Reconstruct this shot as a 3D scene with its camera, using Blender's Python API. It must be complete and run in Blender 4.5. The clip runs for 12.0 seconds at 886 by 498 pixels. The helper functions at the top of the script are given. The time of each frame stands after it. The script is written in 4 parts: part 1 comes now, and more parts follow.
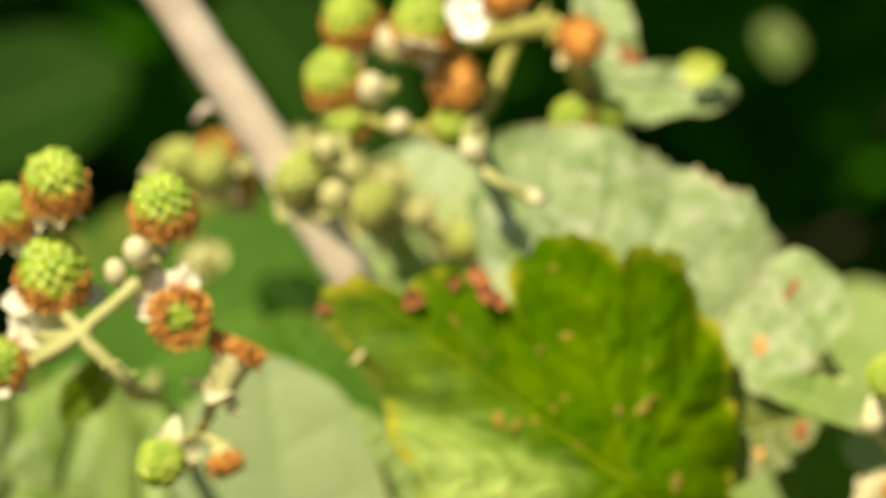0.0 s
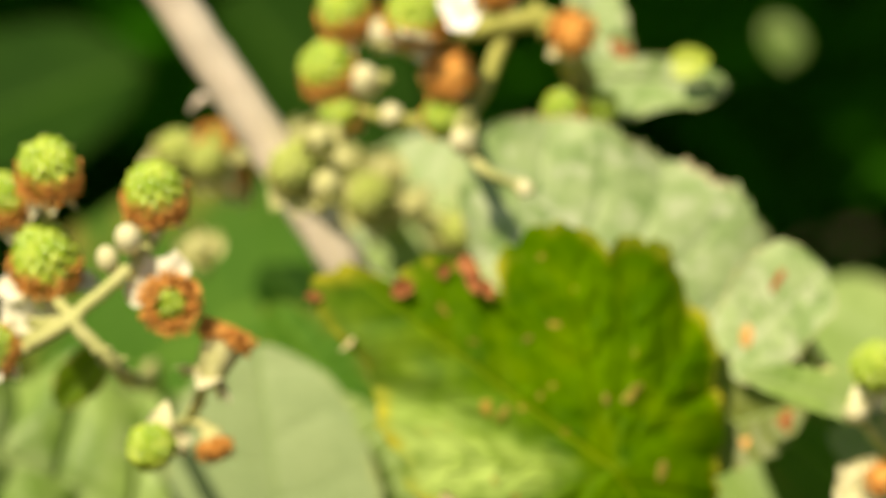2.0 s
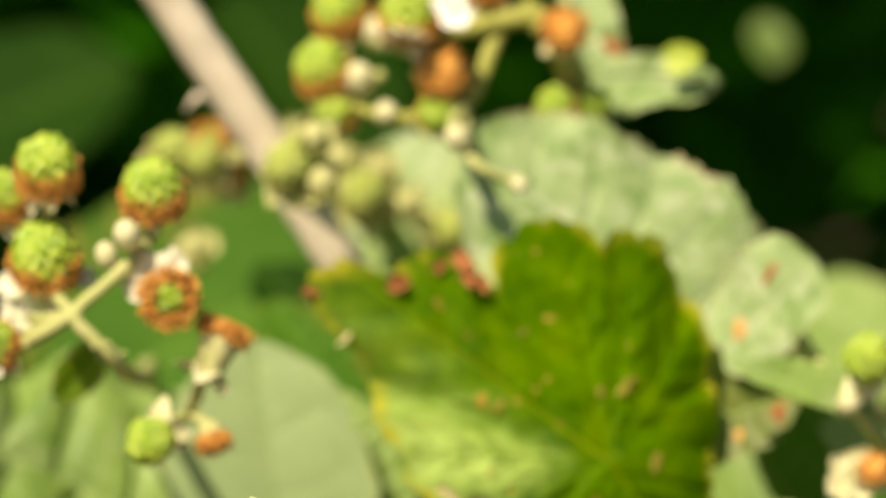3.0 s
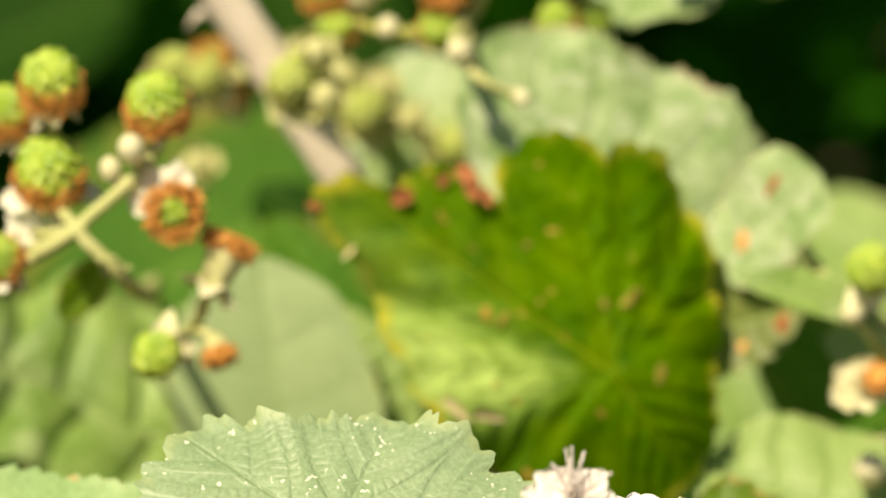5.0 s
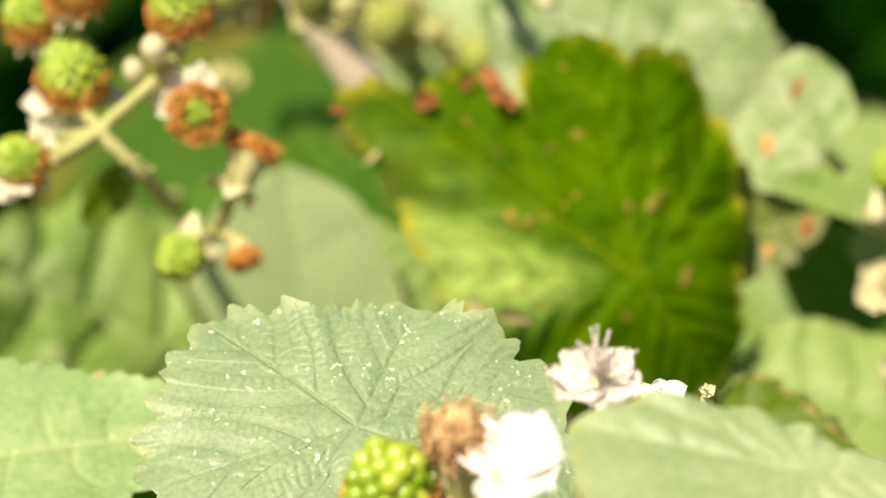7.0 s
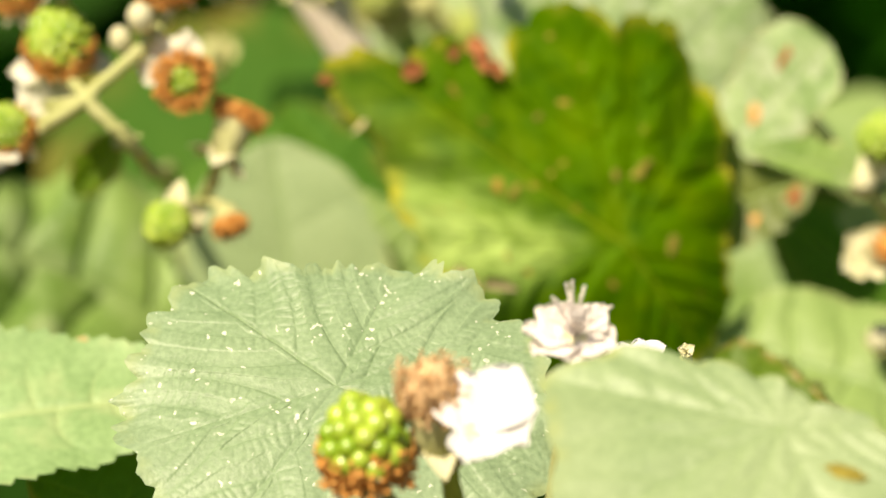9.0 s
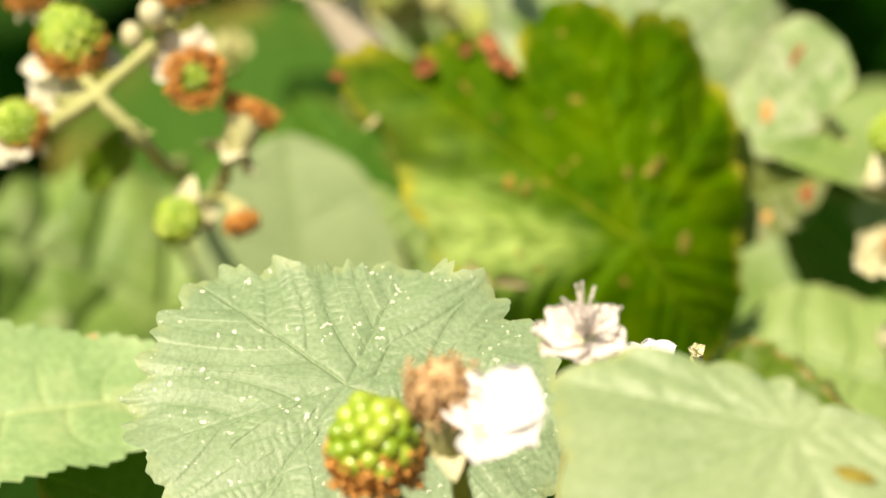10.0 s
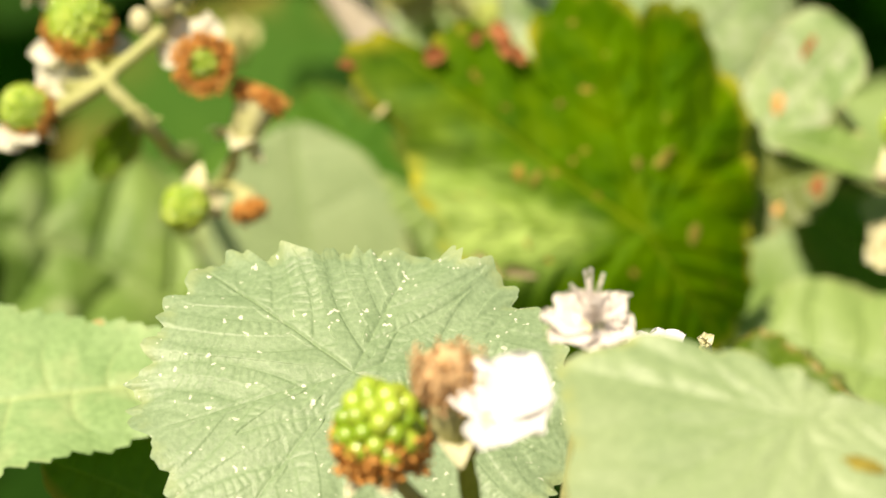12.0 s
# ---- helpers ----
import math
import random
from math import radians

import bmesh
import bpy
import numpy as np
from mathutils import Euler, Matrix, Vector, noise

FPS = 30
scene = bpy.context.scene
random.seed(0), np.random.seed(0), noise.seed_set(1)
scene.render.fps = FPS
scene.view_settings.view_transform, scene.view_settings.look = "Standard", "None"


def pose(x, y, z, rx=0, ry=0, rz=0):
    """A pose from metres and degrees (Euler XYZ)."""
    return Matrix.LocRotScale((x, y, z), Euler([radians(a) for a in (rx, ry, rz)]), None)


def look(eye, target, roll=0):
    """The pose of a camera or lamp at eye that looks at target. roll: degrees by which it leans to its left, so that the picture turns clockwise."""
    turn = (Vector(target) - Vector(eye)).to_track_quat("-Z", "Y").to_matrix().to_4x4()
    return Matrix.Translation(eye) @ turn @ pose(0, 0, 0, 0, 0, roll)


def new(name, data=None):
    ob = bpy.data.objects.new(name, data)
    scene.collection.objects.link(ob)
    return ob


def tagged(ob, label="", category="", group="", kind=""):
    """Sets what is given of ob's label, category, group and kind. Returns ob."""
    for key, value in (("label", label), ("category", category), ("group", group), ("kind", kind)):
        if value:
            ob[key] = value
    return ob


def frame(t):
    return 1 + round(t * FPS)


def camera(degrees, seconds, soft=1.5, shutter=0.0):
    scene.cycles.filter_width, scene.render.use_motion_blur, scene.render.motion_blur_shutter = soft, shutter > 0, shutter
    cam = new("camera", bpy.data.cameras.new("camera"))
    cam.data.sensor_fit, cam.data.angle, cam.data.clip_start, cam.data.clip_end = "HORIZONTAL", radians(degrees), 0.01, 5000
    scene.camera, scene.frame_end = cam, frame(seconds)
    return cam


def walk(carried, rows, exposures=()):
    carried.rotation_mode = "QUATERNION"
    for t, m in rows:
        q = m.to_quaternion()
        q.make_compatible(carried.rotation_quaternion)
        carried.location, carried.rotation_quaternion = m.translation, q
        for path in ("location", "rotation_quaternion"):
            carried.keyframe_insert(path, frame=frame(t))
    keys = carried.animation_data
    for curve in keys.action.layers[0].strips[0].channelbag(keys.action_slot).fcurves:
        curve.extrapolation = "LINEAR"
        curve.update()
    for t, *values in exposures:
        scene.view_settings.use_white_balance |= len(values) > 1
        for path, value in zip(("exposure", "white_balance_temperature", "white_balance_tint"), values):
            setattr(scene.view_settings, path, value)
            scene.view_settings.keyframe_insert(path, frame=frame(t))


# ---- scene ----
# A bramble thicket in flower and fruit, filmed from close by. Lengths in metres.
cam = camera(11, 12.0)
cam.data.dof.use_dof = True
cam.data.dof.focus_distance = 0.588
cam.data.dof.aperture_fstop = 18
PATH = [
    (0, (0.00387, 0.02105, 1.11871), (-0.00228, 1.98535, 0.74255), 0.395),
    (0.5, (0.00417, 0.01926, 1.11785), (-0.00341, 1.98365, 0.74217), 0.320),
    (1, (0.00501, 0.01854, 1.11795), (-0.00343, 1.98261, 0.74064), 0.486),
    (1.5, (0.00805, 0.01521, 1.11810), (-0.00874, 1.97940, 0.74171), 0.529),
    (2, (0.01051, 0.01271, 1.11850), (-0.00971, 1.97699, 0.74276), 0.607),
    (2.5, (0.00793, 0.00939, 1.11837), (-0.00350, 1.97427, 0.74541), 0.433),
    (4.5, (0.01392, 0.00024, 1.11090), (-0.01127, 1.96617, 0.74420), -0.009),
    (5, (0.00716, 0.00363, 1.11326), (-0.00287, 1.96401, 0.71728), -0.041),
    (5.5, (0.00668, 0.00219, 1.10857), (-0.00278, 1.96369, 0.71819), -0.263),
    (6, (0.00698, 0.00148, 1.10590), (-0.00366, 1.96271, 0.71418), -0.185),
    (6.5, (0.00662, 0.00303, 1.10519), (-0.00837, 1.96118, 0.69845), -0.214),
    (7, (0.00695, 0.00259, 1.10043), (-0.01310, 1.96168, 0.69849), -0.335),
    (9, (0.01300, -0.00053, 1.09464), (-0.01850, 1.95921, 0.69662), -0.497),
    (9.5, (0.01406, -0.00037, 1.09525), (-0.02170, 1.95853, 0.69343), -0.480),
    (10, (0.01381, 0.00040, 1.09628), (-0.02499, 1.95874, 0.69202), -0.387),
    (10.5, (0.01361, 0.00183, 1.09681), (-0.02641, 1.95988, 0.69127), -0.260),
    (11, (0.01347, 0.00231, 1.09412), (-0.02825, 1.96092, 0.69151), -0.128),
    (11.5, (0.01394, 0.00296, 1.09247), (-0.02883, 1.96212, 0.69266), -0.065),
    (12, (0.01387, 0.00355, 1.09347), (-0.02896, 1.96211, 0.69068), 0.047),
]
EXPOSURES = [(0, 0.49, 8150, 8), (2.5, 0.49, 8150, 8), (4.5, 0.52, 7950, 9), (6.0, 0.55, 7750, 10), (9.0, 0.58, 7550, 11), (12.0, 0.58, 7550, 11)]
walk(cam, [(t, look(eye, target, roll)) for t, eye, target, roll in PATH], EXPOSURES)

# ---- daylight: a high sun over the camera, and the sky ----
SUN = Vector((-0.33, -0.56, 0.76)).normalized()
world = bpy.data.worlds.new("sky")
world.use_nodes = True
scene.world = world
sky = world.node_tree.nodes.new("ShaderNodeTexSky")
sky.sky_type, sky.sun_disc = "NISHITA", False
sky.sun_elevation, sky.sun_rotation = math.asin(SUN.z), math.atan2(SUN.x, SUN.y)
back = world.node_tree.nodes["Background"]
back.inputs["Strength"].default_value = 0.065
world.node_tree.links.new(sky.outputs[0], back.inputs["Color"])
sun = new("sun", bpy.data.lights.new("sun", "SUN"))
sun.data.energy, sun.data.angle, sun.data.color = 5.0, radians(0.6), (1.0, 0.93, 0.78)
sun.matrix_world = look(SUN * 5, (0, 0, 0))


# ---- materials ----
def shader(name, dark, light, big, small, rough=0.5, specular=0.4, bump=0.2, through_colour=None, through_part=0.0,
           vein=None, edge=None, pale=None, specks=None, spots=None, patches=None, contrast=1.0, each=False):
    """A plant surface: two colours mixed by noise at two sizes (features per metre), with relief, light that passes
    through, paler veins, a withered edge, pale specks and brown spots where they are asked for."""
    m = bpy.data.materials.new(name)
    m.use_nodes = True
    tree = m.node_tree
    node, link = tree.nodes.new, tree.links.new
    out, bsdf = tree.nodes["Material Output"], tree.nodes["Principled BSDF"]
    where, info = node("ShaderNodeTexCoord"), node("ShaderNodeObjectInfo")
    shift = node("ShaderNodeVectorMath")
    shift.operation = "ADD"
    link(where.outputs["Object"], shift.inputs[0])
    link(info.outputs["Random"], shift.inputs[1])

    def noisy(scale, detail=4.0):
        n = node("ShaderNodeTexNoise")
        n.inputs["Scale"].default_value, n.inputs["Detail"].default_value = scale, detail
        link(shift.outputs[0], n.inputs["Vector"])
        return n.outputs["Fac"]

    def remap(value, low, high, top=1.0):
        n = node("ShaderNodeMapRange")
        n.inputs["From Min"].default_value, n.inputs["From Max"].default_value = low, high
        n.inputs["To Max"].default_value = top
        link(value, n.inputs["Value"])
        return n.outputs[0]

    def mixed(fac, a, b):
        n = node("ShaderNodeMix")
        n.data_type = "RGBA"
        for socket, value in ((0, fac), (6, a), (7, b)):
            if isinstance(value, (tuple, float)):
                n.inputs[socket].default_value = (*value, 1) if isinstance(value, tuple) else value
            else:
                link(value, n.inputs[socket])
        return n.outputs[2]

    def times(a, b):
        n = node("ShaderNodeMath")
        n.operation = "MULTIPLY"
        link(a, n.inputs[0])
        link(b, n.inputs[1])
        return n.outputs[0]

    def marked(layer):
        n = node("ShaderNodeAttribute")
        n.attribute_name = layer
        return n.outputs["Fac"]

    coarse, fine = noisy(big), noisy(small, 6.0)
    half = 0.18 / contrast
    colour = mixed(remap(coarse, 0.5 - half, 0.5 + half), dark, light)
    grain = mixed(remap(fine, 0.3, 0.7), tuple(v * 0.72 for v in dark), tuple(min(1, v * 1.15) for v in light))
    colour = mixed(0.4, colour, grain)
    if each:
        colour = mixed(0.65, colour, mixed(info.outputs["Random"], dark, light))
    if patches:
        colour = mixed(remap(noisy(patches[1], 2.0), 0.5, 0.68, patches[2]), colour, patches[0])
    # sunlight on a leaf's flap, put into the base colour
    if pale:
        colour = mixed(times(marked("pale"), remap(noisy(pale[1], 4.0), 0.22, 0.52)), colour, pale[0])
    if vein:
        colour = mixed(remap(marked("vein"), 0.25, 1.0, 0.75), colour, vein)
    if edge:
        colour = mixed(times(remap(marked("edge"), edge[2] if len(edge) > 2 else 0.6, 0.97), remap(noisy(edge[1], 3.0), 0.38, 0.6)), colour, edge[0])
    if spots:
        colour = mixed(remap(noisy(spots[1], 2.0), spots[2], spots[2] + 0.05), colour, spots[0])
    if specks:
        colour = mixed(times(remap(noisy(specks[1], 1.0), specks[2], specks[2] + 0.03), remap(noisy(specks[1] * 0.22, 1.0), 0.48, 0.58)), colour, specks[0])
    link(colour, bsdf.inputs["Base Color"])
    bsdf.inputs["Roughness"].default_value = rough
    bsdf.inputs["Specular IOR Level"].default_value = specular
    raised = node("ShaderNodeBump")
    raised.inputs["Strength"].default_value, raised.inputs["Distance"].default_value = bump, 0.4 / small
    link(fine, raised.inputs["Height"])
    link(raised.outputs[0], bsdf.inputs["Normal"])
    if through_part:
        lit, both = node("ShaderNodeBsdfTranslucent"), node("ShaderNodeMixShader")
        tint = mixed(0.6, colour, through_colour)
        link(tint, lit.inputs["Color"])
        both.inputs[0].default_value = through_part
        link(bsdf.outputs[0], both.inputs[1])
        link(lit.outputs[0], both.inputs[2])
        link(both.outputs[0], out.inputs["Surface"])
    return m


LEAF_PALE = shader("pale_leaf", (0.185, 0.280, 0.138), (0.285, 0.385, 0.220), 90, 1400, 0.5, 0.5, 0.35, (0.35, 0.5, 0.15), 0.18,
                   vein=(0.19, 0.28, 0.13), specks=((0.70, 0.73, 0.56), 950, 0.682), edge=((0.30, 0.38, 0.18), 300, 0.9))
LEAF_PLAIN = shader("light_leaf", (0.22, 0.32, 0.145), (0.33, 0.42, 0.215), 50, 1200, 0.45, 0.45, 0.3, (0.35, 0.5, 0.12), 0.2,
                    vein=(0.22, 0.32, 0.12), edge=((0.34, 0.40, 0.16), 300, 0.92))
LEAF_FRESH = shader("fresh_leaf", (0.205, 0.345, 0.125), (0.32, 0.465, 0.205), 70, 1000, 0.5, 0.4, 0.35, (0.35, 0.55, 0.08), 0.22,
                    vein=(0.40, 0.50, 0.22), patches=((0.42, 0.51, 0.24), 130, 0.7), spots=((0.45, 0.36, 0.15), 200, 0.73))
# Its pale colour stands for sun on the lower left flap.
LEAF_DARK = shader("dark_leaf", (0.026, 0.090, 0.0004), (0.092, 0.195, 0.0008), 110, 700, 0.6, 0.06, 0.3, (0.30, 0.62, 0.01), 0.33,
                   vein=(0.22, 0.30, 0.015), patches=((0.14, 0.23, 0.002), 130, 0.55), pale=((0.46, 0.62, 0.17), 150), contrast=1.6, edge=((0.46, 0.42, 0.04), 150, 0.91), spots=((0.40, 0.24, 0.05), 240, 0.69))
LEAF_CURL = shader("curling_leaf", (0.07, 0.15, 0.004), (0.14, 0.23, 0.01), 60, 900, 0.5, 0.3, 0.3, (0.4, 0.62, 0.02), 0.4,
                   vein=(0.26, 0.36, 0.05), edge=((0.46, 0.33, 0.12), 400, 0.78))
LEAF_GREY = shader("grey_leaf", (0.175, 0.29, 0.090), (0.37, 0.48, 0.235), 170, 600, 0.55, 0.35, 0.6, (0.4, 0.55, 0.2), 0.25,
                   vein=(0.5, 0.55, 0.4), patches=((0.48, 0.55, 0.36), 260, 0.8), contrast=1.6, edge=((0.46, 0.38, 0.22), 160, 0.95), spots=((0.42, 0.24, 0.10), 150, 0.72))
LEAF_SOFT = shader("soft_green_leaf", (0.20, 0.32, 0.085), (0.32, 0.44, 0.15), 50, 700, 0.5, 0.4, 0.3, (0.35, 0.6, 0.08), 0.3,
                   vein=(0.27, 0.39, 0.17), edge=((0.38, 0.36, 0.17), 130, 0.88))
# Near-black green: the shade deep among the leaves is in this base colour.
LEAF_SHADED = shader("shaded_green_leaf", (0.008, 0.036, 0.003), (0.019, 0.060, 0.006), 30, 500, 0.7, 0.08, 0.3, (0.15, 0.4, 0.02), 0.3, vein=(0.09, 0.2, 0.03))
LEAF_PLEATED = shader("pleated_leaf", (0.10, 0.20, 0.028), (0.27, 0.40, 0.11), 60, 700, 0.5, 0.4, 0.3, (0.35, 0.55, 0.08), 0.3, vein=(0.32, 0.42, 0.17), patches=((0.36, 0.46, 0.21), 95, 0.8), contrast=2.2)
LEAF_SPOTTED = shader("spotted_leaf", (0.08, 0.125, 0.014), (0.19, 0.22, 0.05), 70, 700, 0.5, 0.4, 0.3, (0.35, 0.55, 0.08), 0.3,
                      vein=(0.3, 0.42, 0.16), spots=((0.55, 0.16, 0.05), 140, 0.62))
LEAF_BRIGHT = shader("bright_green_leaf", (0.044, 0.145, 0.013), (0.09, 0.215, 0.028), 40, 600, 0.6, 0.08, 0.3, (0.25, 0.6, 0.02), 0.45,
                     vein=(0.2, 0.36, 0.05), edge=((0.3, 0.25, 0.05), 120))
LEAF_DEEP = shader("deep_green_leaf", (0.022, 0.175, 0.005), (0.055, 0.280, 0.012), 20, 300, 0.6, 0.12, 0.3, (0.06, 0.40, 0.01), 0.4, vein=(0.09, 0.18, 0.04))
GREEN_FRUIT = shader("unripe_fruit", (0.26, 0.38, 0.015), (0.55, 0.62, 0.10), 300, 2500, 0.3, 0.5, 0.1, (0.5, 0.7, 0.05), 0.2)
PALE_FRUIT = shader("pale_young_fruit", (0.30, 0.39, 0.05), (0.54, 0.60, 0.19), 300, 2500, 0.5, 0.4, 0.2, (0.5, 0.6, 0.1), 0.2)
DRUPE = shader("drupelet_skin", (0.17, 0.33, 0.006), (0.48, 0.61, 0.07), 0.8, 6, 0.28, 0.9, 0.05, (0.5, 0.7, 0.05), 0.15, each=True)
WITHERED = shader("withered_stamens", (0.58, 0.21, 0.034), (0.94, 0.50, 0.15), 700, 3000, 0.75, 0.2, 0.5, (0.6, 0.25, 0.08), 0.2, contrast=1.8)
TAN = shader("tan_stamens", (0.42, 0.21, 0.07), (0.92, 0.64, 0.36), 600, 3000, 0.75, 0.2, 0.5, (0.7, 0.4, 0.2), 0.2, contrast=1.8)
SEPAL = shader("felted_sepal", (0.60, 0.57, 0.31), (0.88, 0.84, 0.60), 350, 3000, 0.8, 0.2, 0.4, (0.7, 0.7, 0.4), 0.25)
PETAL = shader("white_petal", (0.88, 0.86, 0.85), (0.93, 0.92, 0.91), 250, 2500, 0.6, 0.3, 0.2, (0.95, 0.90, 0.88), 0.25)
FELT = shader("pale_olive_felt", (0.46, 0.47, 0.18), (0.70, 0.68, 0.37), 350, 3000, 0.8, 0.2, 0.4, (0.6, 0.65, 0.3), 0.25)
BLUSH = shader("blush_petal", (0.91, 0.81, 0.74), (0.95, 0.90, 0.86), 300, 2500, 0.6, 0.3, 0.2, (0.95, 0.85, 0.78), 0.3)
CREAM = shader("cream_petal", (0.74, 0.72, 0.56), (0.88, 0.87, 0.74), 250, 2500, 0.6, 0.3, 0.2, (0.9, 0.88, 0.7), 0.25)
OLIVE_SPOT = shader("olive_spot", (0.16, 0.13, 0.02), (0.36, 0.30, 0.06), 500, 3000, 0.8, 0.1, 0.4, (0.4, 0.3, 0.05), 0.25)
RUST = shader("rust_spot", (0.55, 0.26, 0.08), (0.76, 0.42, 0.16), 500, 3000, 0.8, 0.15, 0.4, (0.6, 0.25, 0.05), 0.2)
DEAD_EDGE = shader("dead_leaf_edge", (0.20, 0.06, 0.02), (0.43, 0.17, 0.07), 300, 2500, 0.8, 0.2, 0.4, (0.5, 0.2, 0.1), 0.2)
DRY_EDGE = shader("dry_cream_edge", (0.42, 0.34, 0.16), (0.66, 0.58, 0.36), 300, 2500, 0.8, 0.2, 0.4, (0.6, 0.5, 0.2), 0.25)
OLIVE = shader("olive_stalk", (0.26, 0.28, 0.05), (0.46, 0.45, 0.14), 160, 2500, 0.7, 0.3, 0.4, (0.5, 0.6, 0.1), 0.12)
GREEN_STEM = shader("fresh_green_stalk", (0.26, 0.36, 0.03), (0.42, 0.5, 0.09), 200, 2500, 0.5, 0.4, 0.3, (0.5, 0.65, 0.05), 0.2)
STALK = shader("green_stalk", (0.38, 0.42, 0.13), (0.58, 0.57, 0.28), 160, 2500, 0.7, 0.3, 0.4, (0.5, 0.6, 0.1), 0.15)
CANE = shader("dry_cane", (0.70, 0.57, 0.46), (0.91, 0.81, 0.70), 70, 1500, 0.65, 0.3, 0.3)
ROOTED = shader("brown_green_cane", (0.14, 0.12, 0.04), (0.26, 0.22, 0.09), 60, 1200, 0.7, 0.3, 0.4)
SOIL = shader("leaf_litter", (0.05, 0.04, 0.022), (0.12, 0.095, 0.05), 6, 60, 0.9, 0.2, 0.8)


# ---- building blocks ----
def surface(verts, faces, material, smooth=True, layers=None):
    me = bpy.data.meshes.new("part")
    me.from_pydata([tuple(v) for v in verts], [], faces)
    me.materials.append(material)
    if smooth:
        me.polygons.foreach_set("use_smooth", [True] * len(me.polygons))
    for key, values in (layers or {}).items():
        me.attributes.new(key, "FLOAT", "POINT").data.foreach_set("value", np.asarray(values, dtype=np.float32))
    me.update()
    return me


def part(name, mesh, parent, label="", m=None):
    ob = new(name, mesh)
    ob.parent = parent
    if m is not None:
        ob.matrix_basis = m
    return tagged(ob, label)


def thing(name, m, label, category, group=""):
    ob = new(name)
    ob.empty_display_size = 0.005
    ob.matrix_basis = m
    return tagged(ob, label, category, group)


def frame_of(base, along, normal):
    """A pose at base whose x runs along, with z as near to normal as can be."""
    x = Vector(along).normalized()
    z = Vector(normal)
    z = (z - x * z.dot(x)).normalized()
    y = z.cross(x)
    return Matrix(((x.x, y.x, z.x, base[0]), (x.y, y.y, z.y, base[1]), (x.z, y.z, z.z, base[2]), (0, 0, 0, 1)))


def smooth_line(points, steps):
    """A soft line through points, which may lie at uneven distances."""
    p = [Vector(q) for q in points]
    d = [max((b - a).length, 1e-6) for a, b in zip(p, p[1:])]
    slope = [(b - a) / k for a, b, k in zip(p, p[1:], d)]
    tangent = [slope[0]] + [(slope[i - 1] * d[i] + slope[i] * d[i - 1]) / (d[i - 1] + d[i]) for i in range(1, len(d))] + [slope[-1]]
    line = []
    for i, k in enumerate(d):
        for j in range(steps):
            t = j / steps
            line.append(p[i] * (2 * t ** 3 - 3 * t * t + 1) + tangent[i] * k * (t ** 3 - 2 * t * t + t) + p[i + 1] * (3 * t * t - 2 * t ** 3) + tangent[i + 1] * k * (t ** 3 - t * t))
    return [*line, p[-1]]


def tube_data(points, radius_a, radius_b, sides=8, steps=5, rough=0.0, rng=random):
    line = smooth_line(points, steps) if len(points) > 2 else [Vector(points[0]).lerp(Vector(points[1]), k / steps) for k in range(steps + 1)]
    verts, faces = [], []
    side = Vector((0.3, 0.9, 0.2))
    for i, c in enumerate(line):
        ahead = (line[min(i + 1, len(line) - 1)] - line[max(i - 1, 0)]).normalized()
        a = ahead.cross(side).normalized()
        b = ahead.cross(a)
        r = radius_a + (radius_b - radius_a) * i / (len(line) - 1)
        for k in range(sides):
            w = 2 * math.pi * k / sides
            verts.append(c + (a * math.cos(w) + b * math.sin(w)) * r * (1 + rough * rng.uniform(-1, 1)))
        if i:
            j = (i - 1) * sides
            faces += [(j + k, j + (k + 1) % sides, j + sides + (k + 1) % sides, j + sides + k) for k in range(sides)]
    last = len(verts) - sides
    faces += [tuple(range(sides))[::-1], tuple(range(last, last + sides))]
    return verts, faces


def joined(pieces):
    verts, faces = [], []
    for v, f in pieces:
        n = len(verts)
        verts += v
        faces += [tuple(i + n for i in face) for face in f]
    return verts, faces


def blob_data(centre, r, detail=1, squash=(1, 1, 1), rough=0.0):
    bm = bmesh.new()
    bmesh.ops.create_icosphere(bm, subdivisions=detail, radius=1)
    v = [Vector(centre) + Vector((q.co.x * squash[0], q.co.y * squash[1], q.co.z * squash[2])) * r * (1 + rough * noise.noise(q.co * 5)) for q in bm.verts]
    f = [tuple(q.index for q in face.verts) for face in bm.faces]
    bm.free()
    return v, f


